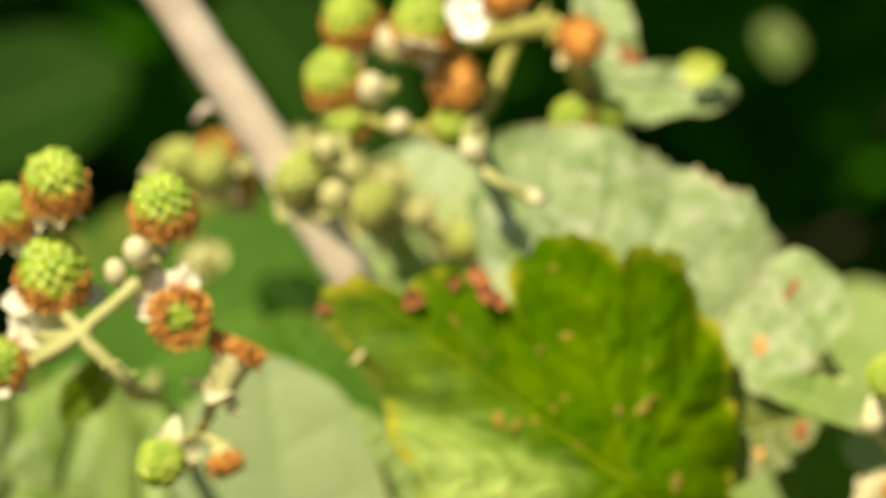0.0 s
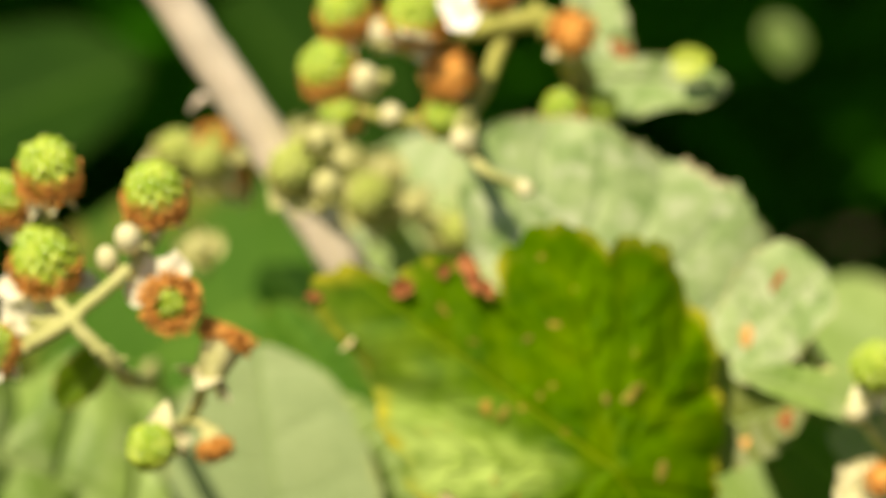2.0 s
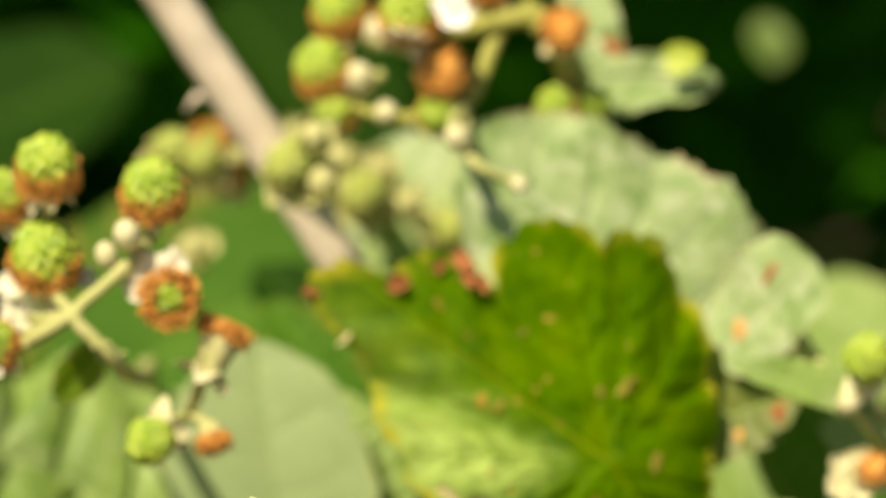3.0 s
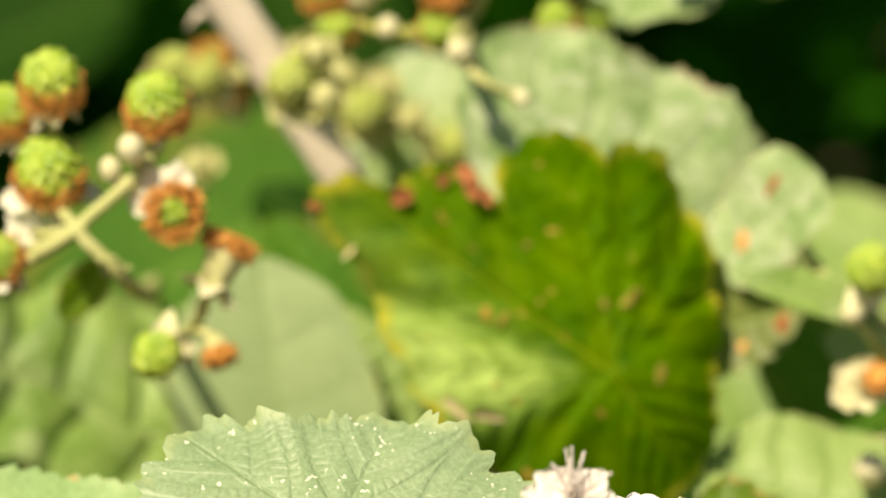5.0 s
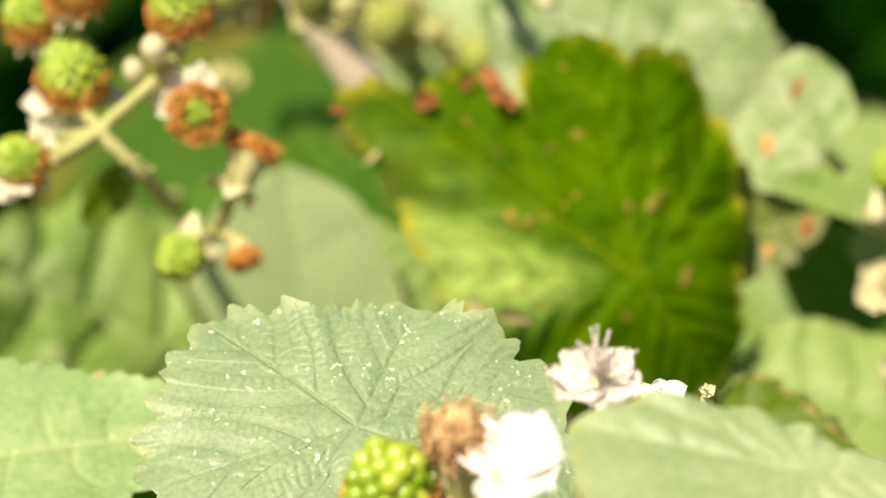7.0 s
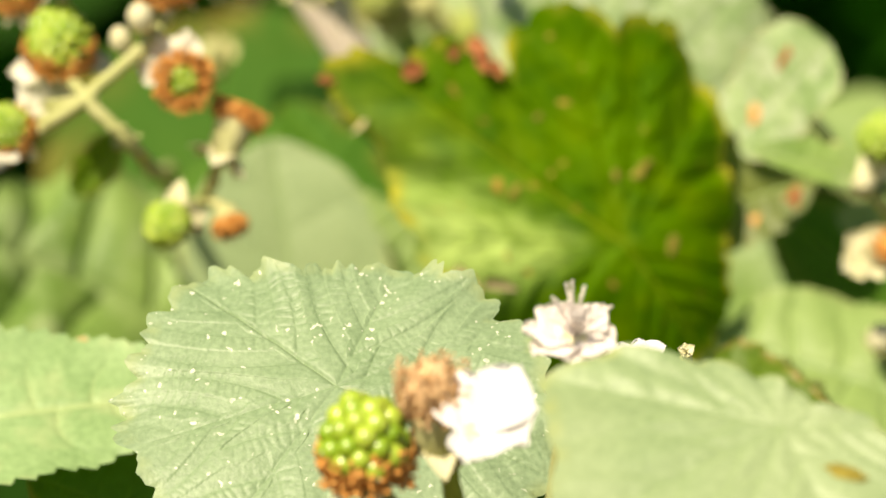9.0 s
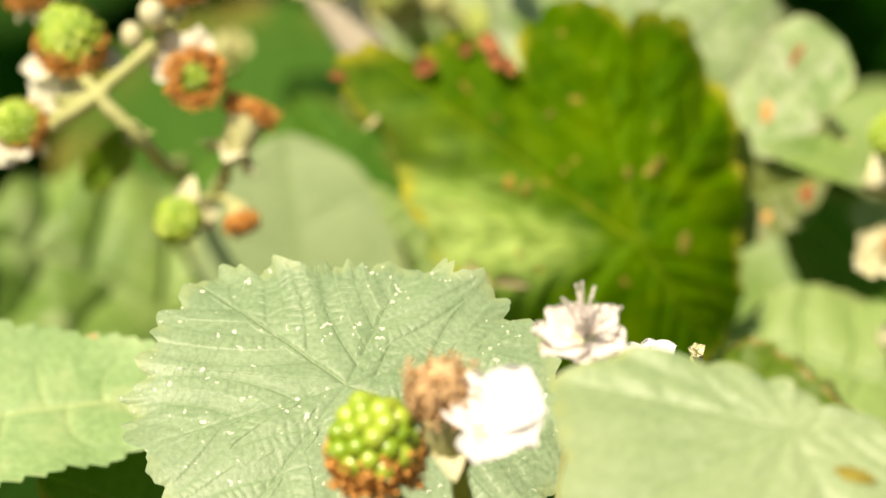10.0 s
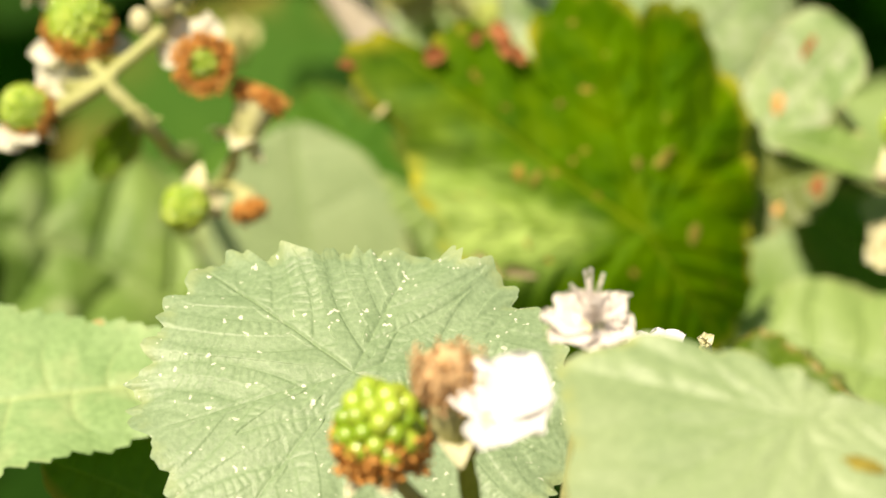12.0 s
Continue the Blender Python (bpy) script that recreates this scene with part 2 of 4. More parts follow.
def blade_data(length, wide_l, wide_r, teeth=9, tooth=0.10, lobes=(0, 0.0), full=0.75, round_=0.62, fold=(0, 0), bend=0.0, cup=0.0,
               wave=(0.0, 2.0), relief=0.0003, seed=0, rows=90, columns=22, heart=0.45, veins=6, cuts=(), narrow=None):
    """A toothed leaf along +x: one sheet, with sunken veins, swollen fields between them, folded along the midrib and bent."""
    rng = np.random.RandomState(seed)
    ph = rng.uniform(0, 6.28, 8)
    u = np.linspace(0.0, 1.0, rows)[:, None]
    v = np.linspace(-1, 1, 2 * columns + 1)[None, :]
    r = np.abs(v)
    left = v > 0
    shape = np.maximum(np.sin(np.pi * u ** full), 0.0) ** round_
    shape = shape * (1 + 0.035 * np.sin(9 * u + ph[0] + left * 2.0) + 0.025 * np.sin(17 * u + ph[1] - left * 3.0))
    saw = lambda x: np.where((x % 1) < 0.75, (x % 1) / 0.75, (1 - x % 1) / 0.25)
    jag = 0.55 * saw(teeth * u + ph[2] * 0.16 * left) * (0.7 + 0.3 * np.sin(5 * u + ph[3])) + 0.45 * saw(3 * teeth * u + ph[4] + left * 0.4)
    deep = lobes[1] * np.abs(np.cos(np.pi * lobes[0] * u + 0.5)) ** 3 if lobes[0] else 0.0
    for at, breadth, depth, on_left in cuts:
        shape = shape * (1 - depth * np.exp(-np.abs((u - at) / breadth) ** 1.5) * (left == on_left) * r ** 3)
    if narrow:
        shape = shape * np.where(left, 1.0, 1 - (1 - narrow[1]) / (1 + np.exp(-(u - narrow[0]) / 0.012)))
    w = np.where(left, wide_l, wide_r) * shape
    y = np.sign(v) * r * w * (1 + tooth * (jag - 0.5) * r ** 5 - deep * r ** 4)
    skew = -heart * (1 - u) ** 1.5 + 0.55 * u ** 0.7 * (1 - u ** 4)
    x = length * u + skew * w * r ** 1.35 + 0.35 * tooth * w * r ** 6 * (jag - 0.5) + 0 * v
    # veins and the swollen fields between them
    s = veins * (u + 0.035 * np.sin(6 * u + ph[5]) + 0.02 * np.sin(4 * r + 7 * u + ph[6])) + 0.35 * left + 0.3
    near = np.abs(s - np.round(s)) / veins * length
    side_vein = np.exp(-(near / (0.0075 * length * (1.25 - r))) ** 2) * np.clip(1.15 - r, 0, 1) * np.clip(10 * (0.97 - u), 0, 1)
    mid = np.exp(-(y / (0.012 * length)) ** 2)
    swell = np.abs(np.sin(np.pi * s)) ** 0.8 * (r * (1.15 - r)) * 2.2
    cross = np.sin(38 * r + 5 * np.sin(5 * s + ph[6]) + 4 * np.sin(2.3 * s + 9 * r)) * (0.5 + 0.5 * np.sin(7 * r + 3 * s + ph[1])) * np.abs(np.sin(np.pi * s)) * np.clip(r * 4, 0, 1)
    z = relief * (1.5 * swell - 0.9 * side_vein - 1.3 * mid + 0.16 * cross)
    z = z + wave[0] * r ** 3 * np.sin(2 * np.pi * wave[1] * u + ph[7] + left * 1.3)
    z = z + cup * (y / max(wide_l, wide_r)) ** 2 * max(wide_l, wide_r)
    # the fold along the midrib
    a = np.where(left, radians(fold[0]), radians(fold[1])) * np.clip(r * 5, 0, 1)
    y, z = y * np.cos(a) - np.where(left, 1, -1) * z * np.sin(a), np.abs(y) * np.sin(a) + z * np.cos(a)
    # the bend along its length
    if bend:
        k = radians(bend) / length
        x, z = np.sin(k * x) * (1 / k + z), (np.cos(k * x) - 1) / k + z * np.cos(k * x)
    verts = np.stack([x, y, z], -1).reshape(-1, 3)
    n = 2 * columns + 1
    faces = [(i * n + j, (i + 1) * n + j, (i + 1) * n + j + 1, i * n + j + 1) for i in range(rows - 1) for j in range(n - 1)]
    vein = np.maximum(0.7 * side_vein + 0 * r, mid).reshape(-1)
    edge = (r + 0 * u).reshape(-1)
    return verts, faces, {"vein": vein, "edge": edge}


def nearest_on(points, starts, ends):
    """For each point of the plane: its distance from the nearest segment, which one that is, how far along, and on which side."""
    along, best = ends - starts, []
    size = np.maximum((along ** 2).sum(1), 1e-12)
    for k in range(0, len(points), 4000):
        off = points[k:k + 4000, None, :] - starts[None]
        t = np.clip((off * along[None]).sum(2) / size, 0, 1)
        gap = off - t[..., None] * along[None]
        d2 = (gap ** 2).sum(2)
        i = d2.argmin(1)
        row = np.arange(len(i))
        turn = along[i, 0] * off[row, i, 1] - along[i, 1] * off[row, i, 0]
        best.append(np.stack([np.sqrt(d2[row, i]), i, t[row, i], np.sign(turn)], 1))
    best = np.concatenate(best)
    return best[:, 0], best[:, 1].astype(int), best[:, 2], best[:, 3]


def palm_data(lobes, sinus=(280, 0.5), bays=(), teeth=13, tooth=0.07, relief=0.0004, pleat=0.0, wave=0.0, dome=0.0, side_veins=5, vein_width=0.010, curl=0.12, ladder=0.25, puff=0.085, side_tint=0.6, yellow=(0, 0, 0), roll=0.0, seed=0, turns=420, rings=44):
    """A broad leaf with veins that fan out from its stalk, in the xy plane. lobes: angle of the main vein, length, rise of the
    lobe's end, how deep the bay after it is cut, and how strong its vein is. bays: angle, half breadth and depth of cuts in
    the outline. The blade swells between its veins, with a ladder of fine cross veins along each side vein."""
    rng = np.random.RandomState(seed)
    ph = rng.uniform(0, 6.28, 8)
    lobes = sorted(lobes)
    th = np.linspace(0, 360, turns, endpoint=False)[:, None]
    at = np.array([q[0] for q in lobes], float)
    k = (np.searchsorted(at, th[:, 0], side="right") - 1) % len(lobes)
    nxt = (k + 1) % len(lobes)
    gap = (at[nxt] - at[k]) % 360
    part_of = ((th[:, 0] - at[k]) % 360) / gap
    ease = (1 - np.cos(np.pi * part_of)) / 2
    col = lambda n: np.array([q[n] for q in lobes], float)
    reach = col(1)[k] * (1 - ease) + col(1)[nxt] * ease
    rise = col(2)[k] * (1 - ease) + col(2)[nxt] * ease
    reach = reach * (1 - col(3)[k] * np.sin(np.pi * part_of) ** 2.5)
    for angle, breadth, depth in (*bays, (sinus[0], 13, sinus[1])):
        off = (th[:, 0] - angle + 180) % 360 - 180
        reach = reach * (1 - depth * np.exp(-np.abs(off / breadth) ** 1.4))
    saw = lambda x: 1 - np.abs(2 * np.where((x % 1) < 0.62, (x % 1) / 1.24, 0.5 + (x % 1 - 0.62) / 0.76) - 1) ** 1.15
    t = th[:, 0] / 360
    wob = t + 0.005 * np.sin(2 * np.pi * 5 * t + ph[0]) + 0.004 * np.sin(2 * np.pi * 9 * t + ph[1]) + 0.003 * np.sin(2 * np.pi * 17 * t + ph[2])
    jag = 0.65 * saw(teeth * wob) * (0.75 + 0.25 * np.sin(2 * np.pi * 6 * t + ph[2])) + 0.35 * saw(2.6 * teeth * wob + 0.3) * (0.6 + 0.4 * np.sin(2 * np.pi * 11 * t + ph[3]))
    p = (np.linspace(0, 1, rings + 1)[1:] ** 0.85)[None, :]
    rad = reach[:, None] * p * (1 + tooth * (jag[:, None] - 0.5) * p ** 7)
    a = np.radians(th)
    a = a + curl * np.sin(2 * a + ph[1]) * (p - 0.25) * p
    x, y = rad * np.cos(a), rad * np.sin(a)
    full = np.max(col(1))
    # the veins, drawn as lines: one to each strong lobe, and side veins that leave it in turn
    strong = [q for q in lobes if q[4] > 0.2]
    main_a, main_b, side_a, side_b, start_of, power = [], [], [], [], [], []
    spines = []
    for q in strong:
        row = int(round(q[0] / 360 * turns)) % turns
        line = np.concatenate([[[0, 0]], np.stack([x[row], y[row]], 1)[:int(rings * 0.93)]])
        line = line[np.linspace(0, len(line) - 1, 12).astype(int)]
        main_a += list(line[:-1])
        main_b += list(line[1:])
        power += [q[4]] * (len(line) - 1)
        if q[4] > 0.45:
            spines.append([1 + row * rings + j for j in range(0, rings - 6, max(1, rings // 7))])
        others = [o[0] for o in strong if o is not q]
        for side in (1, -1):
            room = min([(side * (o - q[0])) % 360 for o in others]) / 2
            for n in range(side_veins):
                f = (n + 0.55 + 0.3 * (side < 0) + rng.uniform(-0.12, 0.12)) / (side_veins + 0.7)
                here = line[int(f * 11)] + (line[min(int(f * 11) + 1, 11)] - line[int(f * 11)]) * (f * 11 % 1)
                way = math.atan2(*(line[min(int(f * 11) + 1, 11)] - line[int(f * 11)])[::-1]) + side * radians(rng.uniform(46, 56) - 8 * f)
                gone = 0.0
                for step in range(14):
                    ahead = here + 0.05 * full * np.array([math.cos(way), math.sin(way)])
                    bearing = math.degrees(math.atan2(ahead[1], ahead[0])) % 360
                    if np.hypot(*ahead) > 0.95 * reach[int(bearing / 360 * turns) % turns] or (side * (bearing - q[0]) + 180) % 360 - 180 > room + 4:
                        break
                    side_a.append(here)
                    side_b.append(ahead)
                    start_of.append(gone)
                    here, gone, way = ahead, gone + 0.05 * full, way - side * radians(2.6)
    flat = np.stack([x.reshape(-1), y.reshape(-1)], 1)
    dm, which, _, _ = (v.reshape(x.shape) for v in nearest_on(flat, np.array(main_a), np.array(main_b)))
    ds, who, part_along, hand = (v.reshape(x.shape) for v in nearest_on(flat, np.array(side_a), np.array(side_b)))
    run = np.array(start_of)[who] + part_along * 0.05 * full
    thin = 1.15 - 0.75 * p
    main = np.array(power)[which] * np.exp(-(dm / (vein_width * full * thin)) ** 2)
    side = np.exp(-(ds / (0.55 * vein_width * full * thin)) ** 2) * np.clip(1.3 - p, 0, 1)
    wide = puff * full
    swell = 1 - 0.55 * np.exp(-(dm / wide) ** 1.3) - 0.45 * np.exp(-(ds / (0.7 * wide)) ** 1.2)
    lean = np.tanh(hand * ds / (0.012 * full)) * np.exp(-ds / (0.75 * wide)) * np.clip(dm / (0.3 * wide), 0, 1)
    pitch = run / (0.042 * full) + 0.35 * np.sin(700 * ds + who) + 0.2 * np.sin(900 * run)
    rung = np.exp(-((pitch - np.round(pitch)) / 0.16) ** 2) * np.clip(ds / (0.01 * full), 0, 1) * np.exp(-(ds / (0.075 * full)) ** 2)
    patch = np.clip(0.5 + 0.9 * np.sin(210 * x + ph[5]) * np.sin(260 * y + ph[6]) + 0.3 * hand, 0, 1)
    fade = np.clip(1.35 - p ** 3, 0, 1)
    z = relief * fade * (2.0 * swell + 0.55 * lean - 0.9 * main - 0.3 * side - ladder * rung * patch)
    to_vein = np.minimum(part_of * gap, (1 - part_of) * gap)[:, None]
    between = np.clip(to_vein / (gap / 2)[:, None], 0, 1)
    z = z + pleat * rad * np.sin(np.pi * between / 2) ** 1.5
    z = z + rise[:, None] * p ** 1.8 - dome * (rad / full) ** 2 * full
    z = z + wave * p ** 4 * (np.sin(7 * np.radians(th) + ph[7]) + 0.6 * np.sin(12 * np.radians(th) + ph[0]))
    z = z + roll * p ** 14 * (jag[:, None] - 0.2)
    # a sector coloured as if sunlit: middle angle, half breadth, strength
    turn_off = (th - yellow[0] + 180) % 360 - 180
    pale = yellow[2] * np.exp(-np.abs(turn_off / max(yellow[1], 1)) ** 2.2) * np.clip(2.2 * p - 0.25, 0, 1)
    verts = np.concatenate([np.zeros((1, 3)), np.stack([x, y, z + 0 * x], -1).reshape(-1, 3)])
    idx = lambda i, j: 1 + (i % turns) * rings + j
    faces = [(0, idx(i, 0), idx(i + 1, 0)) for i in range(turns)]
    faces += [(idx(i, j), idx(i, j + 1), idx(i + 1, j + 1), idx(i + 1, j)) for i in range(turns) for j in range(rings - 1)]
    vein = np.concatenate([[1.0], np.maximum(main, side_tint * side).reshape(-1)])
    edge = np.concatenate([[0.0], (p + 0 * th).reshape(-1)])
    return verts, faces, {"vein": vein, "edge": edge, "pale": np.concatenate([[0.0], pale.reshape(-1)])}, spines


def palmate_leaf(centre, normal, lobes, material, label, stalk_to, turn=0.0, **shape):
    """A broad lobed leaf: its blade, a rib under each main vein, and its stalk."""
    m = frame_of(Vector(centre), Vector((math.cos(radians(turn)), 0, math.sin(radians(turn)))), normal)
    leaf = thing("bramble_leaf", m, label, "leaf")
    verts, faces, layers, spines = palm_data(lobes, **shape)
    blade = part("blade", surface(verts, faces, material, layers=layers), leaf)
    for line in spines:
        ribs = [Vector((0, 0, -0.0014))] + [Vector(verts[i]) - Vector((0, 0, 0.0009)) for i in line]
        part("rib", surface(*tube_data(ribs, 0.0006, 0.00015, 6, 2), STALK), blade, "pale green rib")
    end = m.inverted() @ Vector(stalk_to)
    part("leaf_stalk", surface(*tube_data([end, end * 0.5 + Vector((0, 0, -0.004)), Vector((0, 0, -0.0018))], 0.0011, 0.0008, 8), STALK), leaf, "thin green leaf stalk")
    return leaf


def bramble_leaf(base, tip, normal, wide, material, label, stalk_to=None, group="", seed=0, **shape):
    """One leaf: its blade, a raised midrib under it, and its stalk."""
    base, tip = Vector(base), Vector(tip)
    length = (tip - base).length
    m = frame_of(base, tip - base, normal)
    leaf = thing("bramble_leaf", m, label, "leaf", group)
    verts, faces, layers = blade_data(length, wide[0], wide[1], seed=seed, **shape)
    part("blade", surface(verts, faces, material, layers=layers), leaf)
    n = 2 * shape.get("columns", 22) + 1
    rows = shape.get("rows", 90)
    spine = [Vector(verts[i * n + n // 2]) - Vector((0, 0, 0.0006 + 0.011 * length)) for i in range(0, rows, max(1, rows // 10))]
    part("midrib", surface(*tube_data(spine, length * 0.011 + 0.0002, 0.0001, 6, 2), STALK), leaf, "pale green midrib")
    if stalk_to:
        end = m.inverted() @ Vector(stalk_to)
        part("leaf_stalk", surface(*tube_data([end, end * 0.5 + Vector((0, 0, 0.002)), Vector((0, 0, -0.0003))], 0.0009, 0.0007, 7), STALK), leaf, "thin green leaf stalk")
    return leaf


def blotch(leaf, near, long, wide, turn, material, label, seed=0):
    """A dry blotch lying on a leaf's blade at its vertex nearest to a point."""
    rng = random.Random(seed)
    me = [c for c in leaf.children if c.name.startswith("blade")][0].data
    at = leaf.matrix_basis.inverted() @ Vector(near)
    v = min(me.vertices, key=lambda q: (q.co - at).length_squared)
    up = v.normal if v.normal.z > 0 else -v.normal
    m = frame_of(v.co + up * 0.00012, Vector((math.cos(turn), math.sin(turn), 0)), up)
    ring = [Vector((math.cos(k * 0.524) * long, math.sin(k * 0.524) * wide, 0)) * rng.uniform(0.75, 1.1) for k in range(12)]
    verts = [Vector((0, 0, 0.00025))] + [q * 0.6 + Vector((0, 0, 0.0002)) for q in ring] + ring
    faces = [(0, 1 + k, 1 + (k + 1) % 12) for k in range(12)] + [(1 + k, 13 + k, 13 + (k + 1) % 12, 1 + (k + 1) % 12) for k in range(12)]
    part("dry_blotch", surface(verts, faces, material), leaf, label, m=m)


DRUPELET = surface(*blob_data((0, 0, 0), 1.0, 2), DRUPE)


def stamen_data(rng, r, low, high, count, reach=1.0, inner=0.85):
    """Withered stamens: a shaggy ring of thin curved threads with knobs."""
    pieces = []
    for i in range(count):
        a = rng.uniform(0, 6.283)
        out = Vector((math.cos(a), math.sin(a), 0))
        z = rng.uniform(low, high)
        start = out * r * 0.45 + Vector((0, 0, low * 0.9))
        end = out * r * rng.uniform(inner, 1.18) * reach + Vector((0, 0, z))
        mid = (start + end) / 2 + out * r * 0.3
        pieces.append(tube_data([start, mid, end], r * 0.022, r * 0.016, 4, 2))
        pieces.append(blob_data(end, r * rng.uniform(0.045, 0.09), 1, (1, 1, 0.8)))
    return joined(pieces)


def sepal_data(length, wide, lift, rng):
    """One pointed sepal along +x, hollowed and drooping."""
    verts, faces = [], []
    for i in range(8):
        u = i / 7
        w = wide * math.sin(math.pi * (0.18 + 0.82 * u) ** 0.9) ** 0.8 + 0.0001
        for j in range(5):
            v = (j - 2) / 2
            verts.append(Vector((length * u * math.cos(lift * u), v * w, length * math.sin(lift * u) * u + abs(v) * w * 0.35 + rng.uniform(-1, 1) * wide * 0.05)))
    for i in range(7):
        faces += [(i * 5 + j, i * 5 + j + 5, i * 5 + j + 6, i * 5 + j + 1) for j in range(4)]
    return verts, faces


def petal_data(length, wide, rng):
    """One crumpled petal along +x."""
    verts, faces = [], []
    a, b = rng.uniform(0, 6), rng.uniform(0, 6)
    for i in range(13):
        u = i / 12
        w = wide * (math.sin(math.pi * (0.08 + 0.90 * u) ** 1.25)) ** 0.6
        for j in range(11):
            v = (j - 5) / 5
            z = 0.16 * length * (u * u + 0.5 * v * v * u) + 0.05 * length * math.sin(7 * u + a + 3 * v) + 0.035 * length * math.sin(9 * v + b)
            verts.append(Vector((length * u * (1 - 0.12 * v * v), v * w, z)))
    for i in range(12):
        faces += [(i * 11 + j, i * 11 + j + 11, i * 11 + j + 12, i * 11 + j + 1) for j in range(10)]
    return verts, faces


def blackberry(centre, axis, r, stage, label, stalk_to=None, seed=0, near=False, petals=(), sepal=1.0, group="", name="blackberry", collar=True, tall_cap=1.0, dry=None, grain=(80, 0.235), skin=None, long=1.7, felt=None):
    """A blackberry at one of its stages, with its tip along axis. stage: "green", "young" (a small green heart in a wide
    ring of withered stamens), "cap" (withered stamens on a long calyx) or "bud"."""
    rng = random.Random(seed)
    dry, felt = dry or WITHERED, felt or SEPAL
    axis = Vector(axis).normalized()
    low = {"green": -0.95, "young": -0.5, "cap": -0.6, "bud": -0.7}[stage]
    aside = Vector((0.31, -0.8, 0.2)).cross(axis)
    m = frame_of(Vector(centre), aside, axis)
    fruit = thing(name, m, label, "fruit" if stage != "bud" else "bud", group)
    if stage in ("green", "young"):
        core = 0.80 * r if stage == "green" else 0.40 * r
        tall = 1.06 if stage == "green" else 0.9
        size = grain[1] * r if stage == "green" else 0.15 * r
        count = grain[0] if stage == "green" else 30
        heart = part("receptacle", surface(*blob_data((0, 0, 0), core * 0.92, 3, (1, 1, tall)), skin or GREEN_FRUIT), fruit)
        spread, pieces = [], []
        for i in range(count):
            z = 1 - 2 * (i + 0.5) / count
            if z < -0.55:
                continue
            a = i * 2.39996
            q = math.sqrt(1 - z * z)
            d = Vector((q * math.cos(a), q * math.sin(a), z * tall)) * core * rng.uniform(0.98, 1.07)
            spread.append((d, size * rng.uniform(0.85, 1.1)))
        for d, s in spread:
            if near:
                part("drupelet", DRUPELET, heart, m=Matrix.LocRotScale(d, Euler((rng.random(), rng.random(), 0)), (s, s, s)))
            else:
                pieces.append(blob_data(d, s, 2))
        if pieces:
            tagged(part("berry_body", surface(*joined(pieces), skin or GREEN_FRUIT), fruit), kind="stuff")
        threads = joined([blob_data(d * 1.02 + d.normalized() * s * 0.95, s * 0.14, 1) for d, s in spread if rng.random() < 0.6])
        part("style_tuft", surface(*threads, SEPAL), heart, "tiny pale brown withered styles")
    if stage == "green" and collar:
        part("stamen_tuft", surface(*stamen_data(rng, r, -0.95 * r, 0.08 * r, 340, 0.98), dry), fruit, "shaggy ring of orange-brown withered stamens")
        part("stamen_cushion", surface(*blob_data((0, 0, -0.45 * r), 0.8 * r, 4, (1, 1, 0.62), 0.3), dry), fruit)
    elif stage == "young":
        part("stamen_tuft", surface(*stamen_data(rng, r, -0.45 * r, 0.55 * r, 380, 0.9, 0.55), dry), fruit, "wide ring of orange-brown withered stamens")
        part("stamen_cushion", surface(*blob_data((0, 0, -0.3 * r), 0.74 * r, 4, (1, 1, 0.55), 0.3), dry), fruit)
    elif stage == "cap":
        part("stamen_tuft", surface(*stamen_data(rng, r, -0.1 * r, 0.95 * r * tall_cap, 420, 1.0, 0.25), dry), fruit, "shaggy cap of orange-brown withered stamens")
        part("stamen_cushion", surface(*blob_data((0, 0, 0.35 * r * tall_cap), 0.8 * r, 4, (1, 1, 0.75 * tall_cap), 0.35), dry), fruit)
        part("calyx_tube", surface(*tube_data([(0, 0, -long * r), (0, 0, -0.8 * r), (0, 0, 0.1 * r)], 0.50 * r, 0.82 * r, 12, 4, 0.04, rng), FELT), fruit, "pale olive felted calyx")
        low = 0.15 - long
    else:
        part("bud_body", surface(*blob_data((0, 0, 0), 0.85 * r, 3, (0.85, 0.85, 1.1)), felt), fruit)
    for k in range(5):
        turn = Matrix.Translation((0, 0, low * r)) @ Matrix.Rotation(2 * math.pi * k / 5 + rng.uniform(-0.2, 0.2), 4, "Z")
        lift = rng.uniform(-0.5, 0.1) if stage != "bud" else 1.15
        turn = turn @ Matrix.Rotation(rng.uniform(0.0, 0.5), 4, "Y")
        part("sepal", surface(*sepal_data(r * 1.15 * sepal, r * 0.42 * sepal, lift, rng), felt), fruit, "cream felted sepal", m=turn)
    for angle, up, size in petals:
        turn = Matrix.Translation((0, 0, low * r * 0.8)) @ Matrix.Rotation(radians(angle), 4, "Z") @ Matrix.Rotation(radians(-up), 4, "Y")
        turn = turn @ Matrix.Translation((0.5 * r, 0, 0)) @ Matrix.Rotation(rng.uniform(-0.4, 0.4), 4, "X")
        part("petal", surface(*petal_data(size, size * 0.48, rng), CREAM), fruit, "crumpled white petal", m=turn)
    if stalk_to:
        end = m.inverted() @ Vector(stalk_to)
        top = Vector((0, 0, low * r))
        part("fruit_stalk", surface(*tube_data([end, end.lerp(top, 0.55) + Vector((0, 0, -0.2 * r)), top], 0.0010, 0.0009, 8), STALK), fruit, "downy green fruit stalk")
    return fruit


